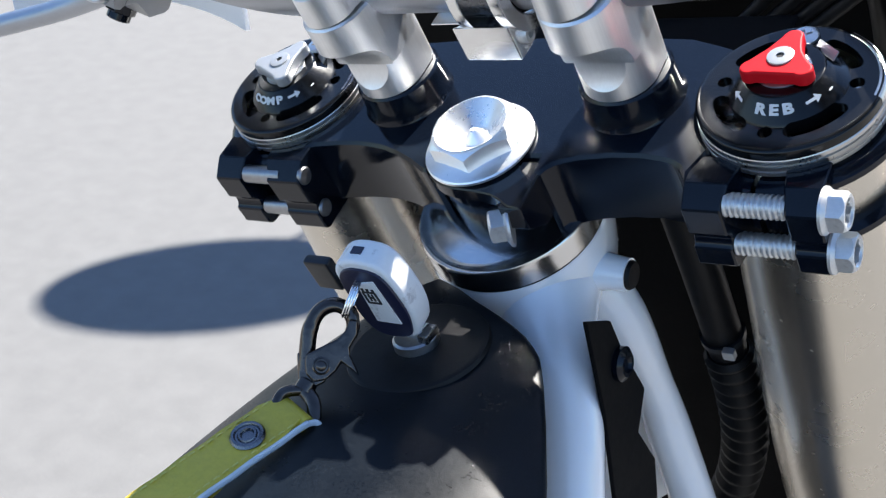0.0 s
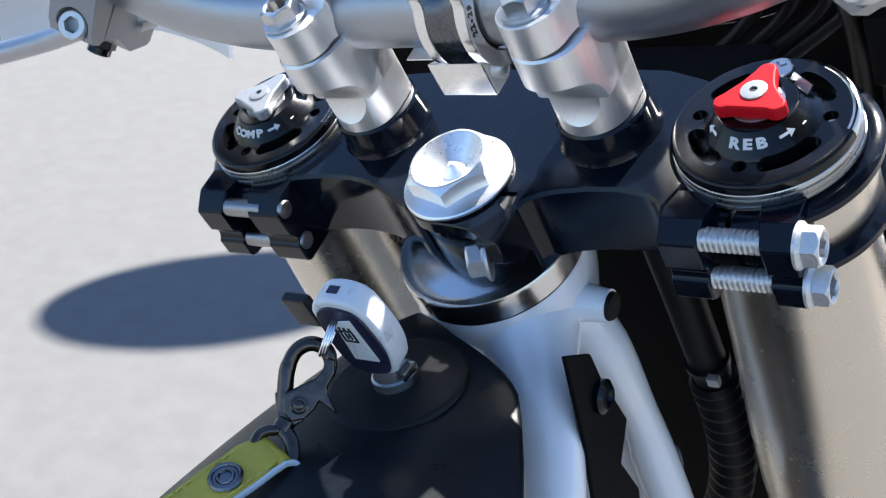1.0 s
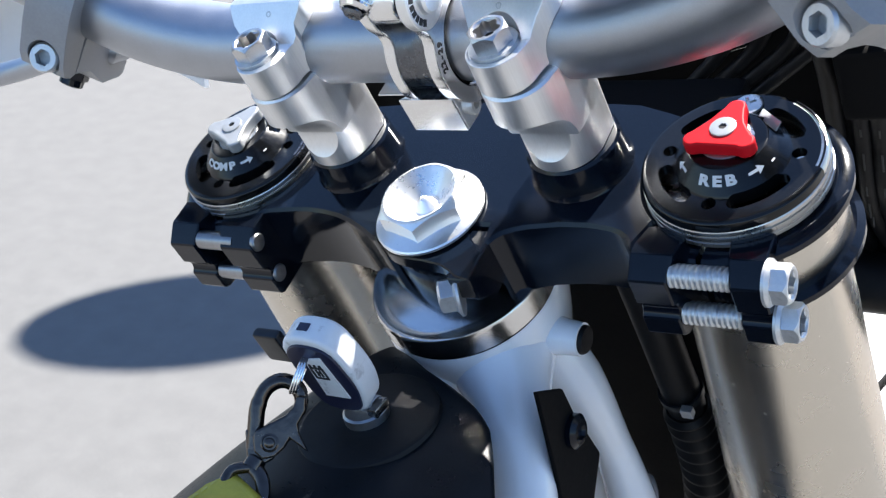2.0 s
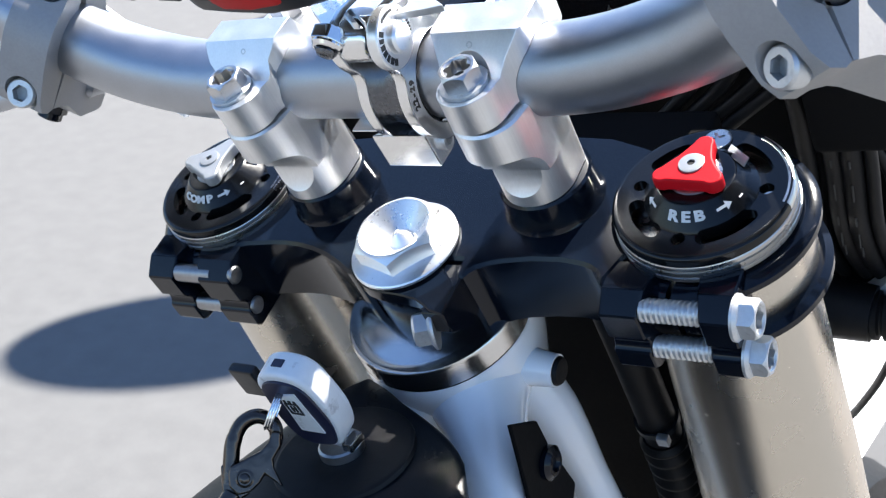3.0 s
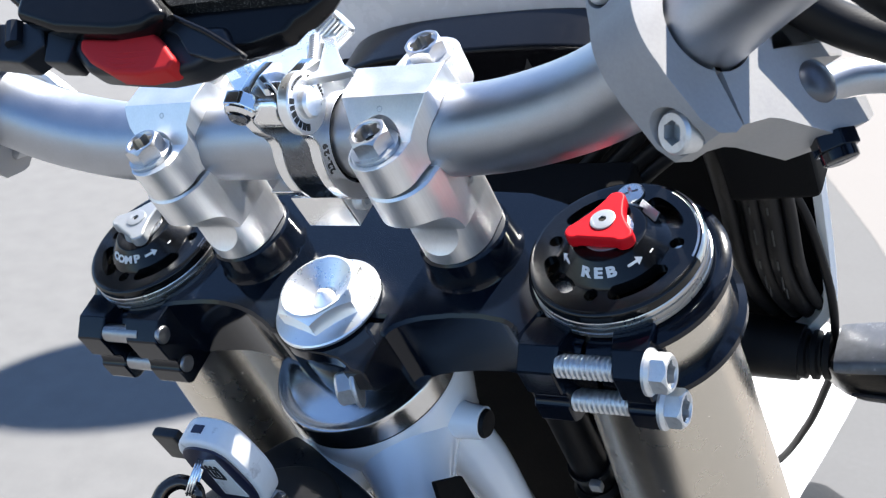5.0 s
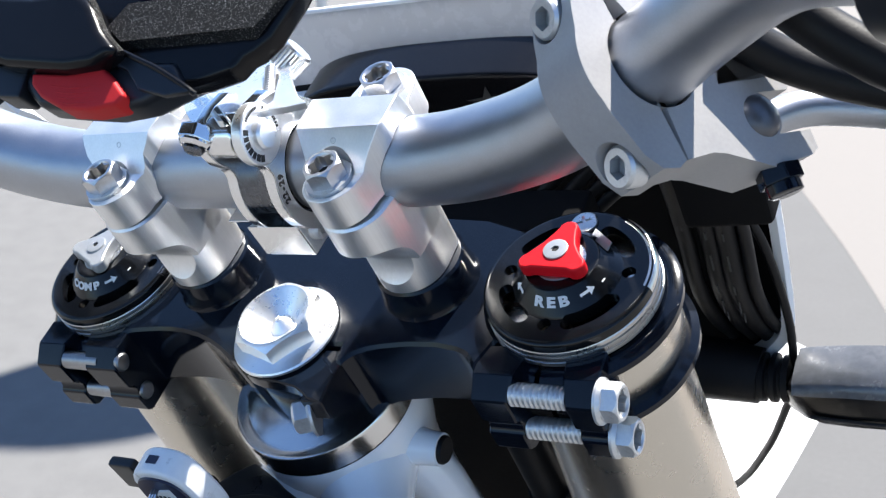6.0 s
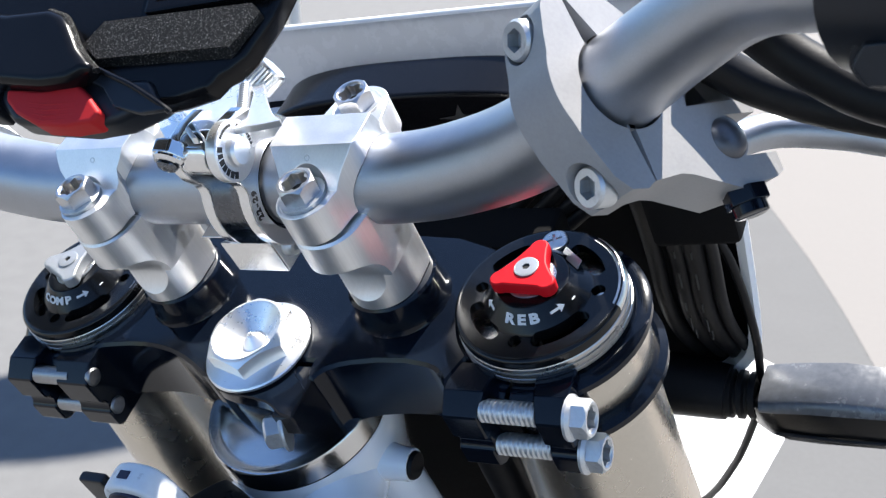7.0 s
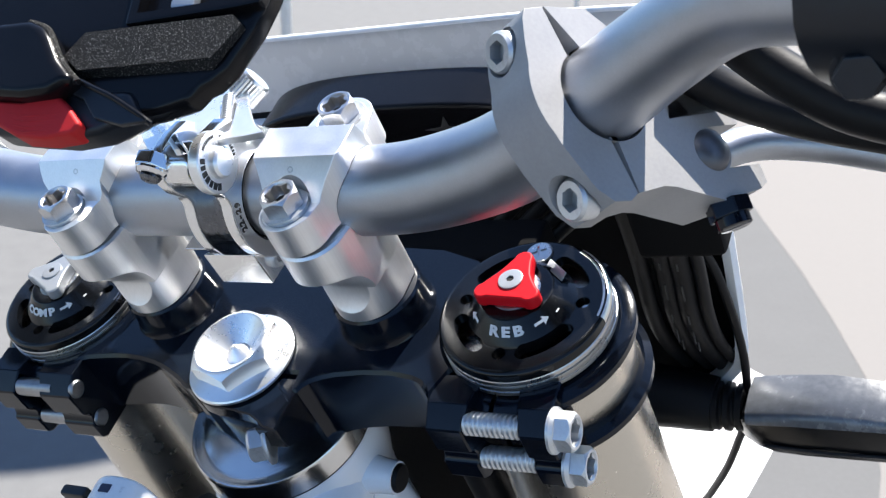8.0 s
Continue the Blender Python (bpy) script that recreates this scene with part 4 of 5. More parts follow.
part("jaw_lip", moved(tube(smooth_path([(-18.0, 24.2, 6.0), (-12.2, 22.2, 6.0), (-9.4, 19.0, 5.8), (-4.6, 12.4, 5.4), (1.6, 7.0, 4.6)], 4), 1.3, 10), CM), FOAM, tro, "grained rubber lip along the jaw")
part("latch_tab", moved(block(22, 29.5, 29.8, 37, -1.2, 1.6, 0.8), CM), PALE_ANO, tro, "small pale latch tab")
btn = prism([(-28.0, 2.9), (-15.3, 2.2), (-4.8, 4.4), (0.4, 0.6), (5.4, -4.0), (3.6, -6.9), (-5.0, -8.2), (-13.9, -7.8), (-22.7, -4.1), (-27.0, -0.6)], -3.5, 4.0, None, 1.1, 3)
bto = part("release_button", moved(btn, CM), RED_PLASTIC, tro, "red release button")
for v0 in (-1.6, -3.2, -4.8, -6.2):
    part("button_ridge", moved(tube([(-23 - v0, v0 + 0.6, 3.7), (-12, v0 - 0.4, 4.0), (0.4, v0 + 0.4, 3.7)], 0.26, 8), CM), RED_PLASTIC, bto)
part("side_arm", moved(prism([(-96, 10), (-95, 1.5), (-48, -3.5), (-41, 2), (-44, 9)], -6.0, 3.0, None, 1.2, 2), CM), BLACK_PLASTIC, tro, "ribbed black side arm")
for k in range(5):
    part("arm_rib", moved(tube([(-90 + 9 * k, 8.5, 3.2), (-88 + 9 * k, 2.0, 3.2)], 2.6, 10), CM), BLACK_PLASTIC, tro)
part("arm_joint", moved(prism([(-43, 9), (-41, -3), (-32, -3.5), (-31, 9)], -7, 2.2, None, 1.2, 2), CM), BLACK_PLASTIC, tro)

# -- key with fob, snap hook and leather strap --
key = thing("ignition_key", (-4, -95, -12), "scuffed white and navy key fob standing in the ignition lock", "key")
fob_out = [(-14.2, -1.0), (-11.5, 3.0), (-6, 5.6), (1.5, 5.2), (5.6, 2.6), (7.6, -3.0), (8.4, -16), (6.0, -26), (2.5, -31), (-7, -32.5), (-13.5, -29), (-15.5, -18)]
fob_out = [(p.x, p.y) for p in smooth_path([V(x, z, 0) for x, z in fob_out + fob_out[:1]], 3)[:-1]]
YM = Matrix(((1, 0, 0, 0), (0, 0, 1, 0), (0, 1, 0, 0), (0, 0, 0, 1)))
shell = moved(prism(fob_out, -98.6, -88.8, None, 1.5, 3), YM)
bmesh.ops.recalc_face_normals(shell, faces=shell.faces)
part("fob_shell", shell, FOB_WHITE, key, "scuffed white plastic key fob shell")
face = [(x * 0.86 - 0.6, (z + 12.5) * 0.88 - 13.2) for x, z in fob_out]
fc = moved(prism(face, -99.5, -98.0, None, 0.5, 2), YM)
bmesh.ops.recalc_face_normals(fc, faces=fc.faces)
part("fob_face", fc, NAVY, key, "navy blue fob face")
lb = moved(prism([(-6.0, -3.4), (1.2, -1.8), (2.2, -22.5), (-7.6, -22.5)], -100.0, -99.2, None, 0.25), YM)
bmesh.ops.recalc_face_normals(lb, faces=lb.faces)
part("fob_label", lb, FOB_WHITE, key)
mk = join(*[moved(block(x0, x1, z0, z1, -100.3, -99.9), YM) for x0, x1, z0, z1 in ((-5.4, -0.4, -12.6, -11.9), (-5.4, -0.4, -7.4, -6.8), (-5.6, -4.9, -12.4, -7.0), (-1.0, -0.3, -12.4, -7.0), (-3.9, -3.3, -11.2, -8.0), (-2.5, -1.9, -11.2, -8.0), (-3.9, -1.9, -9.9, -9.3), (-5.2, -4.4, -6.6, -5.4), (-3.3, -2.5, -6.6, -5.4), (-1.3, -0.5, -6.6, -5.4))])
bmesh.ops.recalc_face_normals(mk, faces=mk.faces)
part("fob_emblem", mk, DARK_PRINT, key)
part("fob_mark", block(-6.0, -2.0, -95.4, -92.6, 5.3, 6.05), NAVY, key)
part("key_tag", block(-38, -27, -90, -86, -23, -9, 1.2), BLACK_PLASTIC, key, "small black plastic tag")
part("tag_link", tube([(-28, -88, -18), (-18, -90, -14), (-12, -93, -10)], 1.0, 8), STEEL_SHINY, key)
part("key_blade", block(-5.5, 4.0, -97.5, -95.5, -40, -29, 0.4), ZINC, key)

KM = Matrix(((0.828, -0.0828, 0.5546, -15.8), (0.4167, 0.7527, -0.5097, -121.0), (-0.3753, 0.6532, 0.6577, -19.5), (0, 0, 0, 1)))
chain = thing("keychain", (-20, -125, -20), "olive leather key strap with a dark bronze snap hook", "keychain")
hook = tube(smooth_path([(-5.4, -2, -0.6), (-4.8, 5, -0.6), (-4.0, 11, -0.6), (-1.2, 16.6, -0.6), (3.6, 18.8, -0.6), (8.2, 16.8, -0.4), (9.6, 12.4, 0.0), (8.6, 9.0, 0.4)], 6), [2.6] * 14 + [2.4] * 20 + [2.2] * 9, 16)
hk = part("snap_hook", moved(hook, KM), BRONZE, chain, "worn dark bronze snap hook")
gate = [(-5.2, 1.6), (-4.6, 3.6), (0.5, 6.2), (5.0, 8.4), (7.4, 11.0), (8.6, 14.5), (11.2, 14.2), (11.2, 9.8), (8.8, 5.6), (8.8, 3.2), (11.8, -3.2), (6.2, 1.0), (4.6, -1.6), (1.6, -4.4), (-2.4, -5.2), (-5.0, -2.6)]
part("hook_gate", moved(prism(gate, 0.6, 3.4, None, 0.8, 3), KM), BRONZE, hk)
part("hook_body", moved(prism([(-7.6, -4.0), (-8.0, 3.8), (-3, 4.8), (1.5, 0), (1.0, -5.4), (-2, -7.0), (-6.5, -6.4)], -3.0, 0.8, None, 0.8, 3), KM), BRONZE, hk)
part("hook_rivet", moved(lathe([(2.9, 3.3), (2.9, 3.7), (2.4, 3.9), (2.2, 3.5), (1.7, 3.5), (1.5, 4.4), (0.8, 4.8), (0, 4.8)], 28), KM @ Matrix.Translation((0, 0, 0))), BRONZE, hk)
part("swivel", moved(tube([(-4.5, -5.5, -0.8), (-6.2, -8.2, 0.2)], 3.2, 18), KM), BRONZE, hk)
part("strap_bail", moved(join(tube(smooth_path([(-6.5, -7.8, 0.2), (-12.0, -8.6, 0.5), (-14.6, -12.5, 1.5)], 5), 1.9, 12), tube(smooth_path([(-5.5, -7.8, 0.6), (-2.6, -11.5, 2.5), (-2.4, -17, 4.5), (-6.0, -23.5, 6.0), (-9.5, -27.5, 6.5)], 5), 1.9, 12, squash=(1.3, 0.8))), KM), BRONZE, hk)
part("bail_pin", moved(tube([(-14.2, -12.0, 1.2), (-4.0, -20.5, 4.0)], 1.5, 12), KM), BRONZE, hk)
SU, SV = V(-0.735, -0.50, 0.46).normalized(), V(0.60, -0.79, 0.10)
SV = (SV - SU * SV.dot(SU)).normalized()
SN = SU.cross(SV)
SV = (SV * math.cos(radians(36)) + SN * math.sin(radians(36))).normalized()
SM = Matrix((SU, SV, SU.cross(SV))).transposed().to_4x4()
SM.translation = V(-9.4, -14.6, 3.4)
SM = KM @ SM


def strap_layer(w0, w1, length, bow):
    bm = bmesh.new()
    rows = []
    for i in range(25):
        u = length * i / 24
        wave = bow * math.sin(math.pi * min(i / 20, 1)) + 0.25 * math.sin(i * 1.3)
        half_w = 8.2 if i > 1 else 6.2 + i
        row = [bm.verts.new((u, v * half_w, w + wave)) for v, w in ((-1, w0), (-0.97, w1), (-0.5, w1 + 0.15), (0, w1 + 0.2), (0.5, w1 + 0.15), (0.97, w1), (1, w0), (0, w0 - 0.05))]
        rows.append(row)
    for a, b in zip(rows, rows[1:]):
        for j in range(8):
            bm.faces.new((a[j], a[(j + 1) % 8], b[(j + 1) % 8], b[j]))
    bm.faces.new(rows[0])
    bm.faces.new(rows[-1])
    bmesh.ops.recalc_face_normals(bm, faces=bm.faces)
    return bm


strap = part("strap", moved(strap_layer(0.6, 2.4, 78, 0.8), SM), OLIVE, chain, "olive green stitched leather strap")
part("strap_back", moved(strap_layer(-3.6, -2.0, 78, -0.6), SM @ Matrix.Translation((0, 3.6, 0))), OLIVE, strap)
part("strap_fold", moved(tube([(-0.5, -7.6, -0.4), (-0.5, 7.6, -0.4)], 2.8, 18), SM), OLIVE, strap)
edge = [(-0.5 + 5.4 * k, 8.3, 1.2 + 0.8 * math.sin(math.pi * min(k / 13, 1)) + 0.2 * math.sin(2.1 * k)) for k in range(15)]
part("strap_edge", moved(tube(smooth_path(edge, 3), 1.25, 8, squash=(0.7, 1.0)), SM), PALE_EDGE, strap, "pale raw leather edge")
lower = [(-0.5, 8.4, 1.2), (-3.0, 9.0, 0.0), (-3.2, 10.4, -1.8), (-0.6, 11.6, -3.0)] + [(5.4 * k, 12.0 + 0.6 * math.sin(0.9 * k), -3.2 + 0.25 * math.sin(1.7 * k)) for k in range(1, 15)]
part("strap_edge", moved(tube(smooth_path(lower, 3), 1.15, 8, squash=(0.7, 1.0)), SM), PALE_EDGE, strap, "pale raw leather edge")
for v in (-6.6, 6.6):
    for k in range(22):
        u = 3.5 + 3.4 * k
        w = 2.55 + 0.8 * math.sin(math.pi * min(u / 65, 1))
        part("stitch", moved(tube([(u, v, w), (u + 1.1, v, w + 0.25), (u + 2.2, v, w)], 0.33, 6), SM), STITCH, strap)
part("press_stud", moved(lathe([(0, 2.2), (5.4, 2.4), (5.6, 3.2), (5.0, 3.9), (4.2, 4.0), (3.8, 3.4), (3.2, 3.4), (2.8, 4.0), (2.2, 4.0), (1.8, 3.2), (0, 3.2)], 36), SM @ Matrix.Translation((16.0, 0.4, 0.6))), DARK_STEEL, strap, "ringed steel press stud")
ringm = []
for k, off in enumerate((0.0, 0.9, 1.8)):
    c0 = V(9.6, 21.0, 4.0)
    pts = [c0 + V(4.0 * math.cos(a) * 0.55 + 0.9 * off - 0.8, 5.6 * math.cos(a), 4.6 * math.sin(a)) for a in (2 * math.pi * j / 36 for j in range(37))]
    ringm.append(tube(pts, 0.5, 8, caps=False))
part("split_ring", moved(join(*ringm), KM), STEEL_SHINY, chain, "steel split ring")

# -- headlight cowl, its black inner cover, cables, hoses --
RIM = [(0, -12), (60, -13), (105, -17), (130, -30), (138, -52), (136, -82), (130, -147), (122, -168), (100, -190), (60, -204), (0, -208)]
RIM = RIM + [(-x, z) for x, z in reversed(RIM[1:-1])]
rim = smooth_path([V(x, 0, z) for x, z in RIM + RIM[:1]], 4)[:-1]
bm = bmesh.new()
rows = []
for y, s, dz in ((94, 1.0, 0), (97, 1.012, 0), (103, 1.0, 0), (130, 0.86, -6), (170, 0.64, -26), (200, 0.4, -52)):
    rows.append([bm.verts.new((p.x * s, y, -98 + (p.z + 98) * s + dz)) for p in rim])
inner = [bm.verts.new((p.x * 0.972, 95, -98 + (p.z + 98) * 0.972)) for p in rim]
deep = [bm.verts.new((p.x * 0.955, 112, -98 + (p.z + 98) * 0.955)) for p in rim]
for a, b in zip([deep, inner] + rows, [inner] + rows):
    for j in range(len(rim)):
        bm.faces.new((a[j], a[(j + 1) % len(rim)], b[(j + 1) % len(rim)], b[j]))
bm.faces.new(rows[-1])
bmesh.ops.recalc_face_normals(bm, faces=bm.faces)
cowl = part("headlight_cowl", bm, WHITE_PLASTIC, motorcycle, "white plastic headlight cowl ahead of the forks", crease=45)
cover = prism([(p.x * 0.965, -98 + (p.z + 98) * 0.965) for p in rim], -112, -104, None, 0.0)
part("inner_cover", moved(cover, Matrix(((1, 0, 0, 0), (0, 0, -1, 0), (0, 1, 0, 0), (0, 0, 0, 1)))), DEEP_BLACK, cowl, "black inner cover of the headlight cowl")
bm = bmesh.new()
rows = []
for j in range(9):
    v = j / 8
    row = []
    for i in range(33):
        x = -150 + 290 * i / 32
        fall = 0.00055 * max(0.0, abs(x) - 60) ** 2
        row.append(bm.verts.new((x, 113 + 15 * v + 1.5 * math.sin(math.pi * v), -36 + 46.5 * v - fall * (0.6 + 0.4 * v))))
    rows.append(row)
for a, b in zip(rows, rows[1:]):
    for i in range(32):
        bm.faces.new((a[i], a[i + 1], b[i + 1], b[i]))
bmesh.ops.recalc_face_normals(bm, faces=bm.faces)
bmesh.ops.solidify(bm, geom=bm.faces[:], thickness=2.2)
part("cowl_visor", bm, VISOR, cowl, "pale grey translucent cowl visor", crease=50)
dial = [(16 + 72 * math.copysign(abs(math.cos(a)) ** 0.7, math.cos(a)), -24 + 25.5 * math.copysign(abs(math.sin(a)) ** 0.6, math.sin(a))) for a in (2 * math.pi * k / 64 for k in range(64))]
part("instrument_panel", moved(prism(dial, -112, -88, None, 2.0, 3), Matrix(((1, 0, 0, 0), (0, 0, -1, 0), (0, 1, 0, 0), (0, 0, 0, 1)))), GLOSS_BLACK, cowl, "glossy black instrument panel")
part("visor_lip", tube([(-150 + 290 * k / 24, 127.6, 10.6 - 0.00055 * max(0.0, abs(-150 + 290 * k / 24) - 60) ** 2) for k in range(25)], 1.7, 12), WHITE_PLASTIC, cowl)
part("panel_mark", moved(join(*[moved(prism([(-9, -0.9), (0, -2.0), (9, -0.9), (1.6, 1.4)], 0, 0.4), Matrix.Rotation(radians(a), 4, "Z")) for a in (0, 90)]), frame_at((40, 87.4, -10), (0, -1, 0.1), (1, 0, 0)) @ Matrix.Diagonal((1, 0.6, 1, 1))), GREY_PRINT, cowl)
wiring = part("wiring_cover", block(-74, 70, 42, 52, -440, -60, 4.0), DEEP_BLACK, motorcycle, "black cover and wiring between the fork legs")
part("cover_rib", block(20, 26, 36, 43, -300, -70, 1.5), BLACK_PLASTIC, wiring)
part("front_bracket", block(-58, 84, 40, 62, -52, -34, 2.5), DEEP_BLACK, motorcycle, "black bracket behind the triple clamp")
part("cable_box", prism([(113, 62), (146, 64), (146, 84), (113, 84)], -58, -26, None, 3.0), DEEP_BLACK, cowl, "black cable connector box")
for k, (x, r0) in enumerate(((119.5, 7.0), (112.5, 6.0), (103.0, 5.6), (126.5, 4.2))):
    pts = smooth_path([(x - 10 + 4 * k, 62, 22 - 3 * k), (x + 3, 74, -30), (x + 1, 80, -74), (x - 2, 82, -112), (x - 4, 92, -144), (x - 5, 106, -172)], 6)
    h = part("hose", tube(pts, r0 * 0.62, 16), BLACK_RUBBER, motorcycle, "black rubber brake and wiring hose")
    if k < 2:
        for j, (t, ln) in enumerate(((9, 7), (12, 4), (14, 9), (17, 5), (19, 8), (21, 6))):
            p = pts[t]
            part("hose_print", tube([p + V(0.10, -0.62 * r0 - 0.05, 0), p + V(0.10 - ln * 0.07, -0.62 * r0 - 0.05, -ln)], 0.4, 6), GREY_PRINT, h)
for x0, x1 in ((54, 82), (64, 94), (73, 106), (82, 116)):
    part("control_cable", tube(smooth_path([(x0 - 18, 50, -76), (x0 - 8, 66, -56), (x1 - 10, 76, -32), (x1 + 2, 70, -6), (x1 + 18, 62, 12), (x1 + 40, 50, 24)], 6), 2.7, 12), BLACK_RUBBER, motorcycle, "black control cable")
part("indicator_cable", tube(smooth_path([(120, 84, -46), (126, 88, -74), (130, 90, -100), (130.5, 91, -147), (124, 92, -190), (116.5, 92, -212), (102, 92, -245), (78, 94, -285), (40, 96, -320)], 6), 1.9, 12), BLACK_RUBBER, motorcycle, "thin black indicator cable")
# corrugated conduit beside the right leg
part("conduit_neck", tube([(44, 8, -60), (47, 3, -110), (47, 1, -168)], 8.0, 24), BLACK_RUBBER, motorcycle, "straight black wiring tube")
pts = smooth_path([(47, 1, -160), (46.5, 0, -185), (43, -1, -215), (34, -1, -250), (18, 0, -290), (0, 2, -330)], 14)
rad = [10.6 if (k // 2) % 2 else 8.8 for k in range(len(pts))]
part("corrugated_conduit", tube(pts, rad, 26), BLACK_RUBBER, motorcycle, "black corrugated wiring conduit", crease=60)
part("conduit_tie", lathe([(8.2, -1.6), (9.4, -1.6), (9.4, 1.6), (8.2, 1.6)], 28, frame_at((47, 1.5, -150), (0, -0.03, 1)), loop=True), BLACK_PLASTIC, motorcycle)
part("tie_head", block(50, 55, -9.5, -6, -153, -148, 0.6), ZINC, motorcycle)

# -- turn indicator on a stalk --
ind = part("turn_indicator", join(tube([(78, 86, -172), (96, 86, -174), (114, 85, -176)], [15, 14, 12.5], 28), lathe([(0, 0), (11.0, 0), (11.0, 2.4), (9.0, 3.2), (9.0, 4.4), (11.0, 5.2), (11.0, 7.4), (9.0, 8.2), (9.0, 9.4), (10.6, 10.2), (10.6, 13), (0, 13)], 36, frame_at((114, 85, -176.5), (1, 0, -0.03)))), BLACK_RUBBER, motorcycle, "black rubber-mounted turn indicator")
bm = bmesh.new()
rows = []
for x, lift, k in ((125, -3.0, 0.45), (127, -1.5, 0.62), (132, 0.0, 0.82), (140, 1.5, 0.96), (152, 3.0, 1.0), (165, 4.0, 1.0), (178, 2.6, 1.0), (192, 0.6, 1.0), (214, -2.0, 0.94), (226, -4.0, 0.75), (230, -6.0, 0.5)):
    ring = [(94, -171 + lift), (90, -167.5 + lift), (74, -164.5 + 0.4 * lift), (70.5, -167.5), (70.0, -173.0), (71.0, -186.0), (73.5, -193.5), (79, -197.5), (90, -197.0), (95, -190.0)]
    rows.append([bm.verts.new((x, 83 + (y - 83) * k, -180 + (z + 180) * k)) for y, z in ring])
for a, b in zip(rows, rows[1:]):
    for j in range(10):
        bm.faces.new((a[j], a[(j + 1) % 10], b[(j + 1) % 10], b[j]))
bm.faces.new(rows[0])
bm.faces.new(rows[-1])
bmesh.ops.recalc_face_normals(bm, faces=bm.faces)
part("indicator_body", bm, GLOSS_BLACK, ind, "glossy black indicator housing", crease=26)
# Thin shell that paints the lit top of the housing, dust included.
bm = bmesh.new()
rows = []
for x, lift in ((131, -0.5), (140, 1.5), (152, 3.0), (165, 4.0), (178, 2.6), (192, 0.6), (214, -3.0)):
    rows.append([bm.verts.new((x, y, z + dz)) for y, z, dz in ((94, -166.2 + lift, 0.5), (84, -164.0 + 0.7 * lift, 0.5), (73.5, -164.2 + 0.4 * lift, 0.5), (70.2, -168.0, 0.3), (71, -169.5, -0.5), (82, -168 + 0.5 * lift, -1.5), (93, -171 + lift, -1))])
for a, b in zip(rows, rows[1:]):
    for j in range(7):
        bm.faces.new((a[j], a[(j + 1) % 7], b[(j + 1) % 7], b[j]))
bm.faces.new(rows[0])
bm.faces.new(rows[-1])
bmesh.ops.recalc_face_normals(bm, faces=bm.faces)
part("indicator_lit_top", bm, DUSTY_LIT_GREY, ind, "dusty top of the indicator, paled for the light on it", crease=60)
part("indicator_seam", tube([(136, 70.6, -184), (165, 69.8, -185), (214, 70.8, -185)], 0.8, 8), BLACK_PLASTIC, ind)

# -- front fender --
bm = bmesh.new()
rows = []
for j in range(25):
    s = -230 + 290 * j / 24
    half_w = 86 - 0.00022 * (s - 20) ** 2 - 60 * max(0.0, (j - 18) / 6) ** 2.5
    row = []
    for i in range(17):
        u = -1 + i / 8
        x = half_w * u
        row.append(bm.verts.new((x, 262 + 0.9 * s, -390 - 0.438 * s - 26 * abs(u) ** 2.4)))
    rows.append(row)
for a, b in zip(rows, rows[1:]):
    for i in range(16):
        bm.faces.new((a[i], a[i + 1], b[i + 1], b[i]))
bmesh.ops.recalc_face_normals(bm, faces=bm.faces)
bmesh.ops.solidify(bm, geom=bm.faces[:], thickness=3.0)
part("front_fender", bm, WHITE_PLASTIC, motorcycle, "white plastic front fender", crease=50)

# -- lower fork and front wheel, which carry the bike --
AXLE = V(0, -5, -765)
WR = (BIKE @ (AXLE * 0.001)).z * 1000 / math.cos(radians(10)) - 2
wheel_at = frame_at(AXLE, (1, 0, 0), (0, 1, 0))
tyre = lathe([(WR - 92, -30), (WR - 70, -44), (WR - 36, -46), (WR - 12, -38), (WR, -16), (WR + 1, 0), (WR, 16), (WR - 12, 38), (WR - 36, 46), (WR - 70, 44), (WR - 92, 30)], 96, wheel_at, loop=True)
wheel = part("front_wheel", tyre, BLACK_RUBBER, motorcycle, "front wheel with black off-road tyre")
part("rim", lathe([(WR - 104, -26), (WR - 88, -28), (WR - 92, -20), (WR - 98, 0), (WR - 92, 20), (WR - 88, 28), (WR - 104, 26), (WR - 108, 0)], 96, wheel_at, loop=True), BLACK_ANO, wheel)
part("hub", lathe([(0, -44), (28, -44), (24, -20), (24, 20), (28, 44), (0, 44)], 40, wheel_at), BLACK_ANO, wheel)
for k in range(18):
    a = 2 * math.pi * k / 18
    sx = 34 if k % 2 else -34
    part("spoke", tube([wheel_at @ V(24 * math.cos(a + 0.5), 24 * math.sin(a + 0.5), sx), wheel_at @ V((WR - 104) * math.cos(a), (WR - 104) * math.sin(a), 0)], 2.0, 6), ZINC, wheel)
part("axle", tube([AXLE - V(96, 0, 0), AXLE + V(96, 0, 0)], 11, 20), ZINC, motorcycle)
for side in (1, -1):
    part("fork_slider", tube([V(side * 76, -9, -500), V(side * 78, 2, -640), AXLE + V(side * 78, -6, -22)], [24, 25, 26], 32), BLACK_ANO, motorcycle)

# -- rest of the bike behind the tank: seat, tank sides, engine, rear wheel --
RAKE = Matrix.Rotation(radians(-26), 4, "X")         # level bike frame to steering-head frame


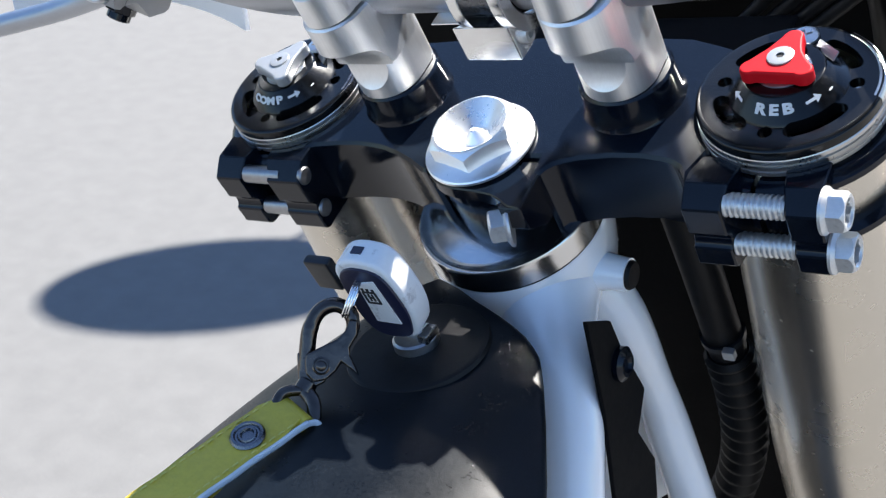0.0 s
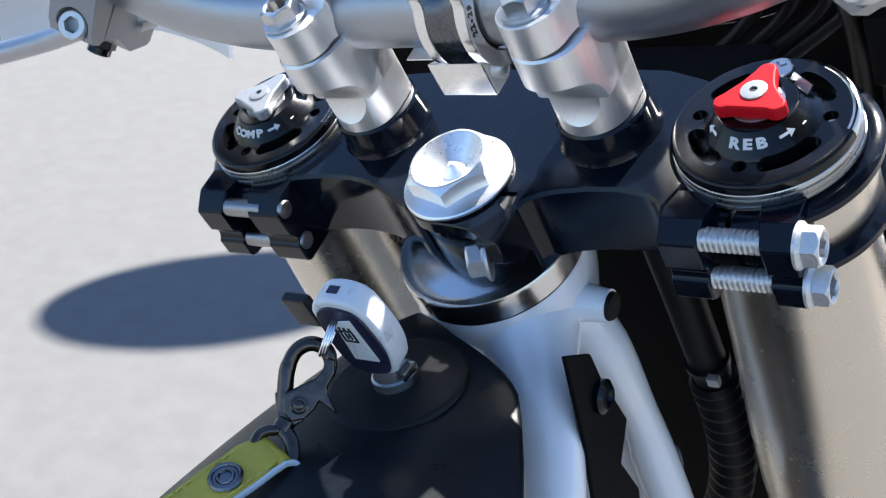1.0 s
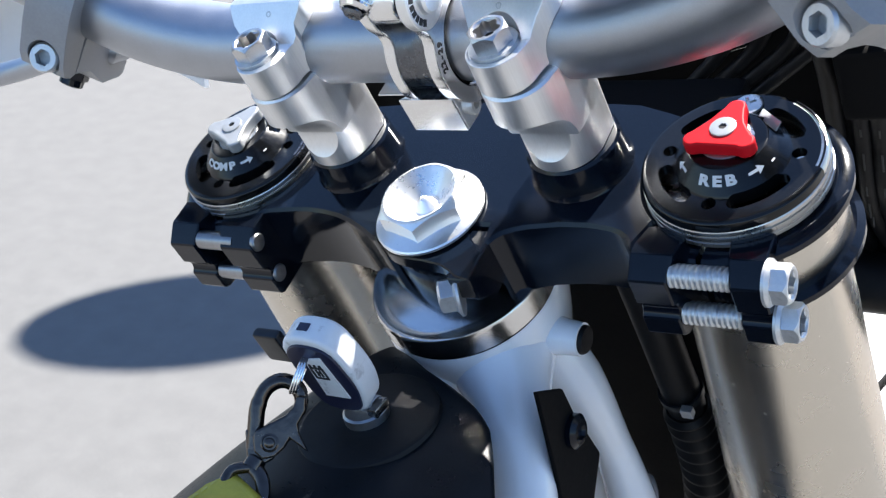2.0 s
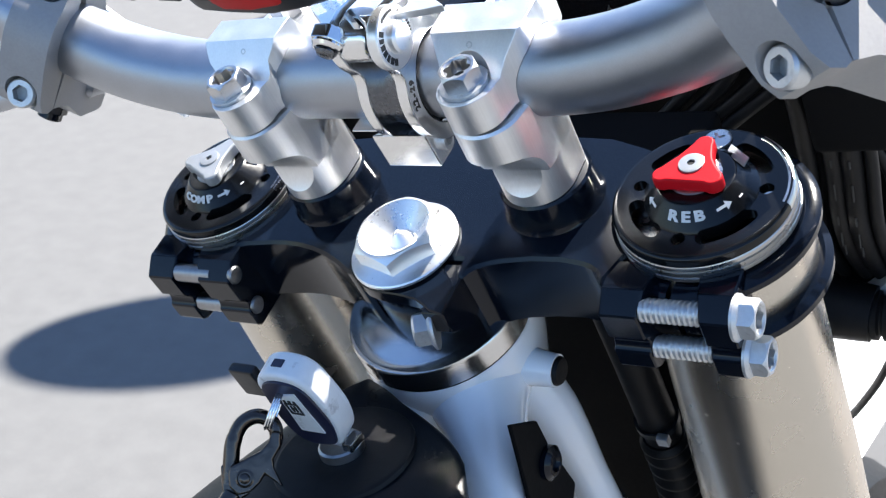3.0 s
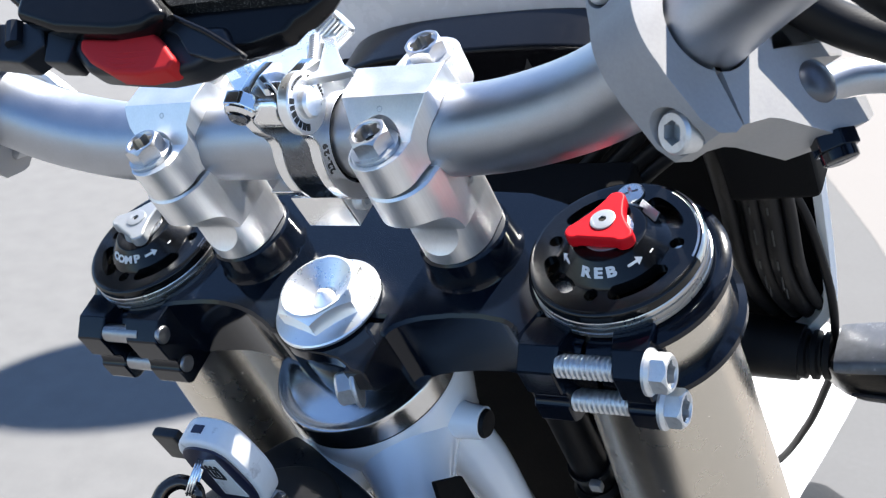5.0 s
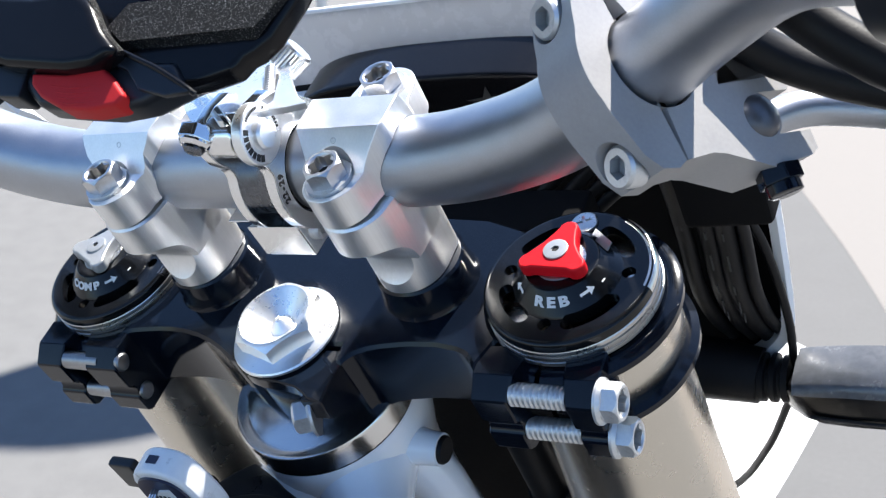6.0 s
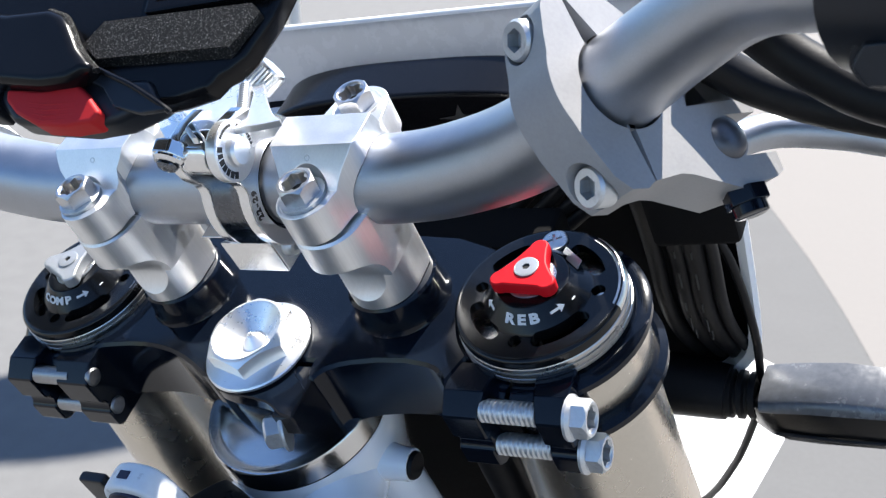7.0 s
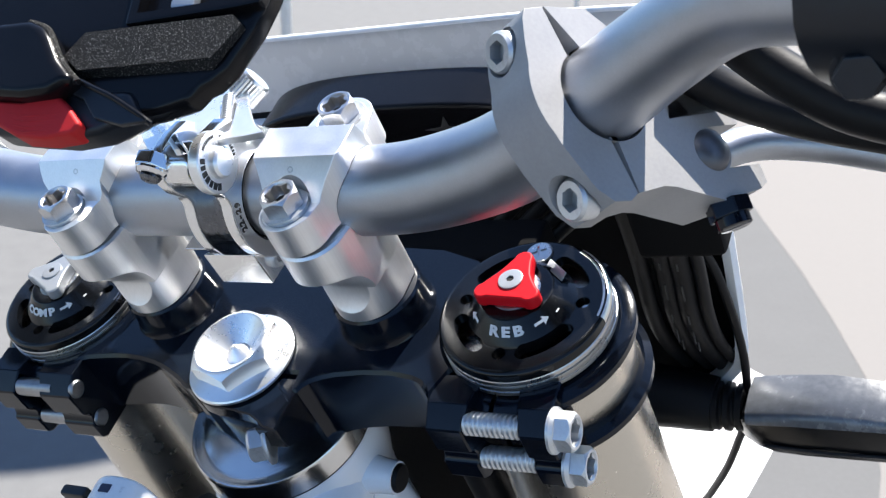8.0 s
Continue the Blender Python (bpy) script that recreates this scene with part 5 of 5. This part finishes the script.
def hull(rows, seg=28, power=0.6):
    """A closed body through sections (y, centre height, half width, half height) along the bike."""
    bm = bmesh.new()
    rings = []
    for y, zc, hw, hh in rows:
        ring = []
        for j in range(seg):
            a = 2 * math.pi * j / seg
            ring.append(bm.verts.new((hw * math.copysign(abs(math.cos(a)) ** power, math.cos(a)), y, zc + hh * math.copysign(abs(math.sin(a)) ** power, math.sin(a)))))
        rings.append(ring)
    for a, b in zip(rings, rings[1:]):
        for j in range(seg):
            bm.faces.new((a[j], a[(j + 1) % seg], b[(j + 1) % seg], b[j]))
    bm.faces.new(rings[0])
    bm.faces.new(rings[-1])
    bmesh.ops.recalc_face_normals(bm, faces=bm.faces)
    bm.transform(RAKE)
    return bm


part("fuel_tank", hull([(-150, -230, 70, 90), (-200, -225, 105, 100), (-300, -225, 125, 100), (-420, -235, 110, 95), (-500, -245, 80, 85)]), TANK, motorcycle, "black fuel tank")
part("seat", hull([(-300, -118, 60, 12), (-340, -120, 80, 22), (-500, -135, 95, 34), (-750, -130, 120, 40), (-1000, -100, 110, 32), (-1060, -92, 70, 14)]), BLACK_RUBBER, motorcycle, "long black seat")
part("rear_fender", hull([(-980, -140, 95, 8), (-1100, -115, 95, 10), (-1250, -95, 80, 8), (-1330, -95, 50, 5)]), WHITE_PLASTIC, motorcycle, "white rear fender")
for side in (1, -1):
    part("side_panel", both(moved(hull([(-520, -270, 14, 60), (-620, -270, 16, 95), (-860, -230, 16, 80), (-1000, -190, 10, 30)]), Matrix.Translation((112, 0, 0))), side), WHITE_PLASTIC, motorcycle, "white side panel")
    arm = tube([RAKE @ V(side * 105, -560, -590), RAKE @ V(side * 110, -900, -620), RAKE @ V(side * 110, -1170, -640)], [30, 26, 24], 20)
    part("swingarm_beam", arm, BAR_GREY, motorcycle)
    part("foot_peg", tube([RAKE @ V(side * 120, -560, -660), RAKE @ V(side * 230, -570, -650)], 16, 16), ZINC, motorcycle)
# Unseen block, added to darken what the left fork leg mirrors.
rad = part("reflection_block", block(-130, 14, -150, -88, -410, -152, 3.0), BLACK_PLASTIC, motorcycle, "unseen black block darkening the left leg's reflections")
for z in (-156, -410):
    part("reflection_block_end", block(-132, 16, -153, -86, z - 14, z + 2, 5.0), DEEP_BLACK, rad)
part("engine", hull([(-60, -520, 90, 60), (-120, -520, 140, 150), (-380, -530, 150, 170), (-540, -540, 120, 120)], power=0.4), BLACK_PLASTIC, motorcycle, "black engine block")
part("silencer", tube([RAKE @ V(150, -640, -380), RAKE @ V(170, -900, -290), RAKE @ V(175, -1160, -220)], [44, 52, 46], 28), BAR_GREY, motorcycle)
REAR = RAKE @ V(0, -1160, -640)
RW = (BIKE @ (REAR * 0.001)).z * 1000 / math.cos(radians(10)) - 3
rear_at = frame_at(REAR, (1, 0, 0), (0, 1, 0))
rear = part("rear_wheel", lathe([(RW - 92, -40), (RW - 70, -60), (RW - 36, -64), (RW - 12, -50), (RW, -22), (RW + 1, 0), (RW, 22), (RW - 12, 50), (RW - 36, 64), (RW - 70, 60), (RW - 92, 40)], 96, rear_at, loop=True), BLACK_RUBBER, motorcycle, "rear wheel with black off-road tyre")
part("rim", lathe([(RW - 104, -36), (RW - 88, -38), (RW - 98, 0), (RW - 88, 38), (RW - 104, 36), (RW - 108, 0)], 96, rear_at, loop=True), BLACK_ANO, rear)
part("hub", lathe([(0, -60), (34, -60), (28, -20), (28, 20), (34, 60), (0, 60)], 40, rear_at), BLACK_ANO, rear)
for k in range(18):
    a = 2 * math.pi * k / 18
    sx = 44 if k % 2 else -44
    part("spoke", tube([rear_at @ V(28 * math.cos(a + 0.5), 28 * math.sin(a + 0.5), sx), rear_at @ V((RW - 104) * math.cos(a), (RW - 104) * math.sin(a), 0)], 2.0, 6), ZINC, rear)

foot = BIKE.inverted() @ V(-0.40, -0.62, 0.012) * 1000
part("side_stand", tube([RAKE @ V(-110, -480, -640), foot], [16, 14], 16), BLACK_ANO, motorcycle, "black side stand on the ground")

# -- right-hand controls: master cylinder perch, lever, banjo bolt --
perch = part("brake_perch", tube([p for p in bar_pts if 216.5 < p.x < 290], 19.5, 24, squash=(1.0, 1.0)), BLACK_PLASTIC, motorcycle, "black front brake master cylinder perch")
part("perch_body", block(224, 310, -34, 6, 76, 104, 5.0), BLACK_PLASTIC, perch)
part("perch_bolt", join(lathe([(0, 0), (5.6, 0), (5.6, 2.6), (0, 2.6)], 28, frame_at((220.5, -34, 101), (0.1, -0.9, 0.4))), prism(ngon(6, 5.0), 2, 7, frame_at((220.5, -34, 101), (0.1, -0.9, 0.4)), 0.6)), BLACK_PLASTIC, perch, "dark hexagon pivot bolt")
part("brake_lever", tube(smooth_path([(159, 26, 61), (166.6, 27, 53.5), (173, 27.5, 47.5), (181, 28, 42), (192, 28.5, 36.5), (214, 27, 31), (260, 20, 26), (340, 8, 22)], 6), 6.4, 20, squash=(1.0, 0.9)), BLACK_RUBBER, perch, "black brake hose and lever")
part("lever_hose", tube(smooth_path([(182, 14, 75), (196, 8, 66), (216, 2, 58), (260, -6, 54), (320, -16, 56)], 6), 6.0, 18), BLACK_RUBBER, perch)
part("bar_grip", tube([p for p in bar_pts if p.x < -206], 16.0, 24), BLACK_RUBBER, motorcycle, "black rubber handlebar grip")
part("bar_grip", tube([p for p in bar_pts if p.x > 300], 16.0, 24), BLACK_RUBBER, motorcycle, "black rubber handlebar grip")


# ---- unseen shadow board, street post and paving edge ----
def ground_thing(name, x, y, label, category):
    ob = new(name)
    ob.location = (x, y, 0)
    ORIGIN[ob.name] = V(0, 0, 0)
    return tagged(ob, label, category)


# Made-up board out of view; it throws the oval shadow on the ground.
sign = ground_thing("shadow_board", -1.170, 3.477, "unseen oval board on a slim post, added to cast the ground shadow", "street sign")
part("post", lathe([(0, 0), (60, 0), (60, 8), (9, 9), (9, 3880), (0, 3885)], 24), ZINC, sign)
oval = [(x * 1.04, y * 1.22) for x, y in ngon(64, 300)]
part("board", moved(prism(oval, -4, 4, None, 1.5), frame_at((0, -32, 3600), (math.sin(radians(26)), -math.cos(radians(26)), 0), (1, 0, 0))), WHITE_PLASTIC, sign, "plain white oval board")
pole = ground_thing("grey_post", -2.66, 3.93, "slim grey steel post standing on the paving", "post")
part("shaft", lathe([(0, 0), (90, 0), (90, 10), (25, 12), (25, 1400), (0, 1410)], 24), ZINC, pole)
kerb_line = [(-0.62, 3.3), (-0.35, 2.75), (-0.18, 2.43), (-0.06, 2.18), (0.05, 1.93), (0.12, 1.6), (0.16, 1.2)]
def sheet(name, poly, z, mat):
    bm = bmesh.new()
    bm.faces.new([bm.verts.new((x, y, z)) for x, y in poly])
    bmesh.ops.recalc_face_normals(bm, faces=bm.faces)
    me = bpy.data.meshes.new(name)
    bm.to_mesh(me)
    bm.free()
    me.materials.append(mat)
    return new(name, me)


pave = sheet("pavement", kerb_line + [(12, 1.2), (12, 14), (-5, 14)], 0.0014, BEIGE_PAVING)
strip = sheet("road", kerb_line + [(x - 0.55, y - 0.35) for x, y in reversed(kerb_line)], 0.0008, GREY_ROAD)
tagged(strip, "grey worn asphalt strip along the bright paving", "road", kind="structure")
tagged(pave, "bright beige paving slab beside the grey ground", "pavement", kind="structure")
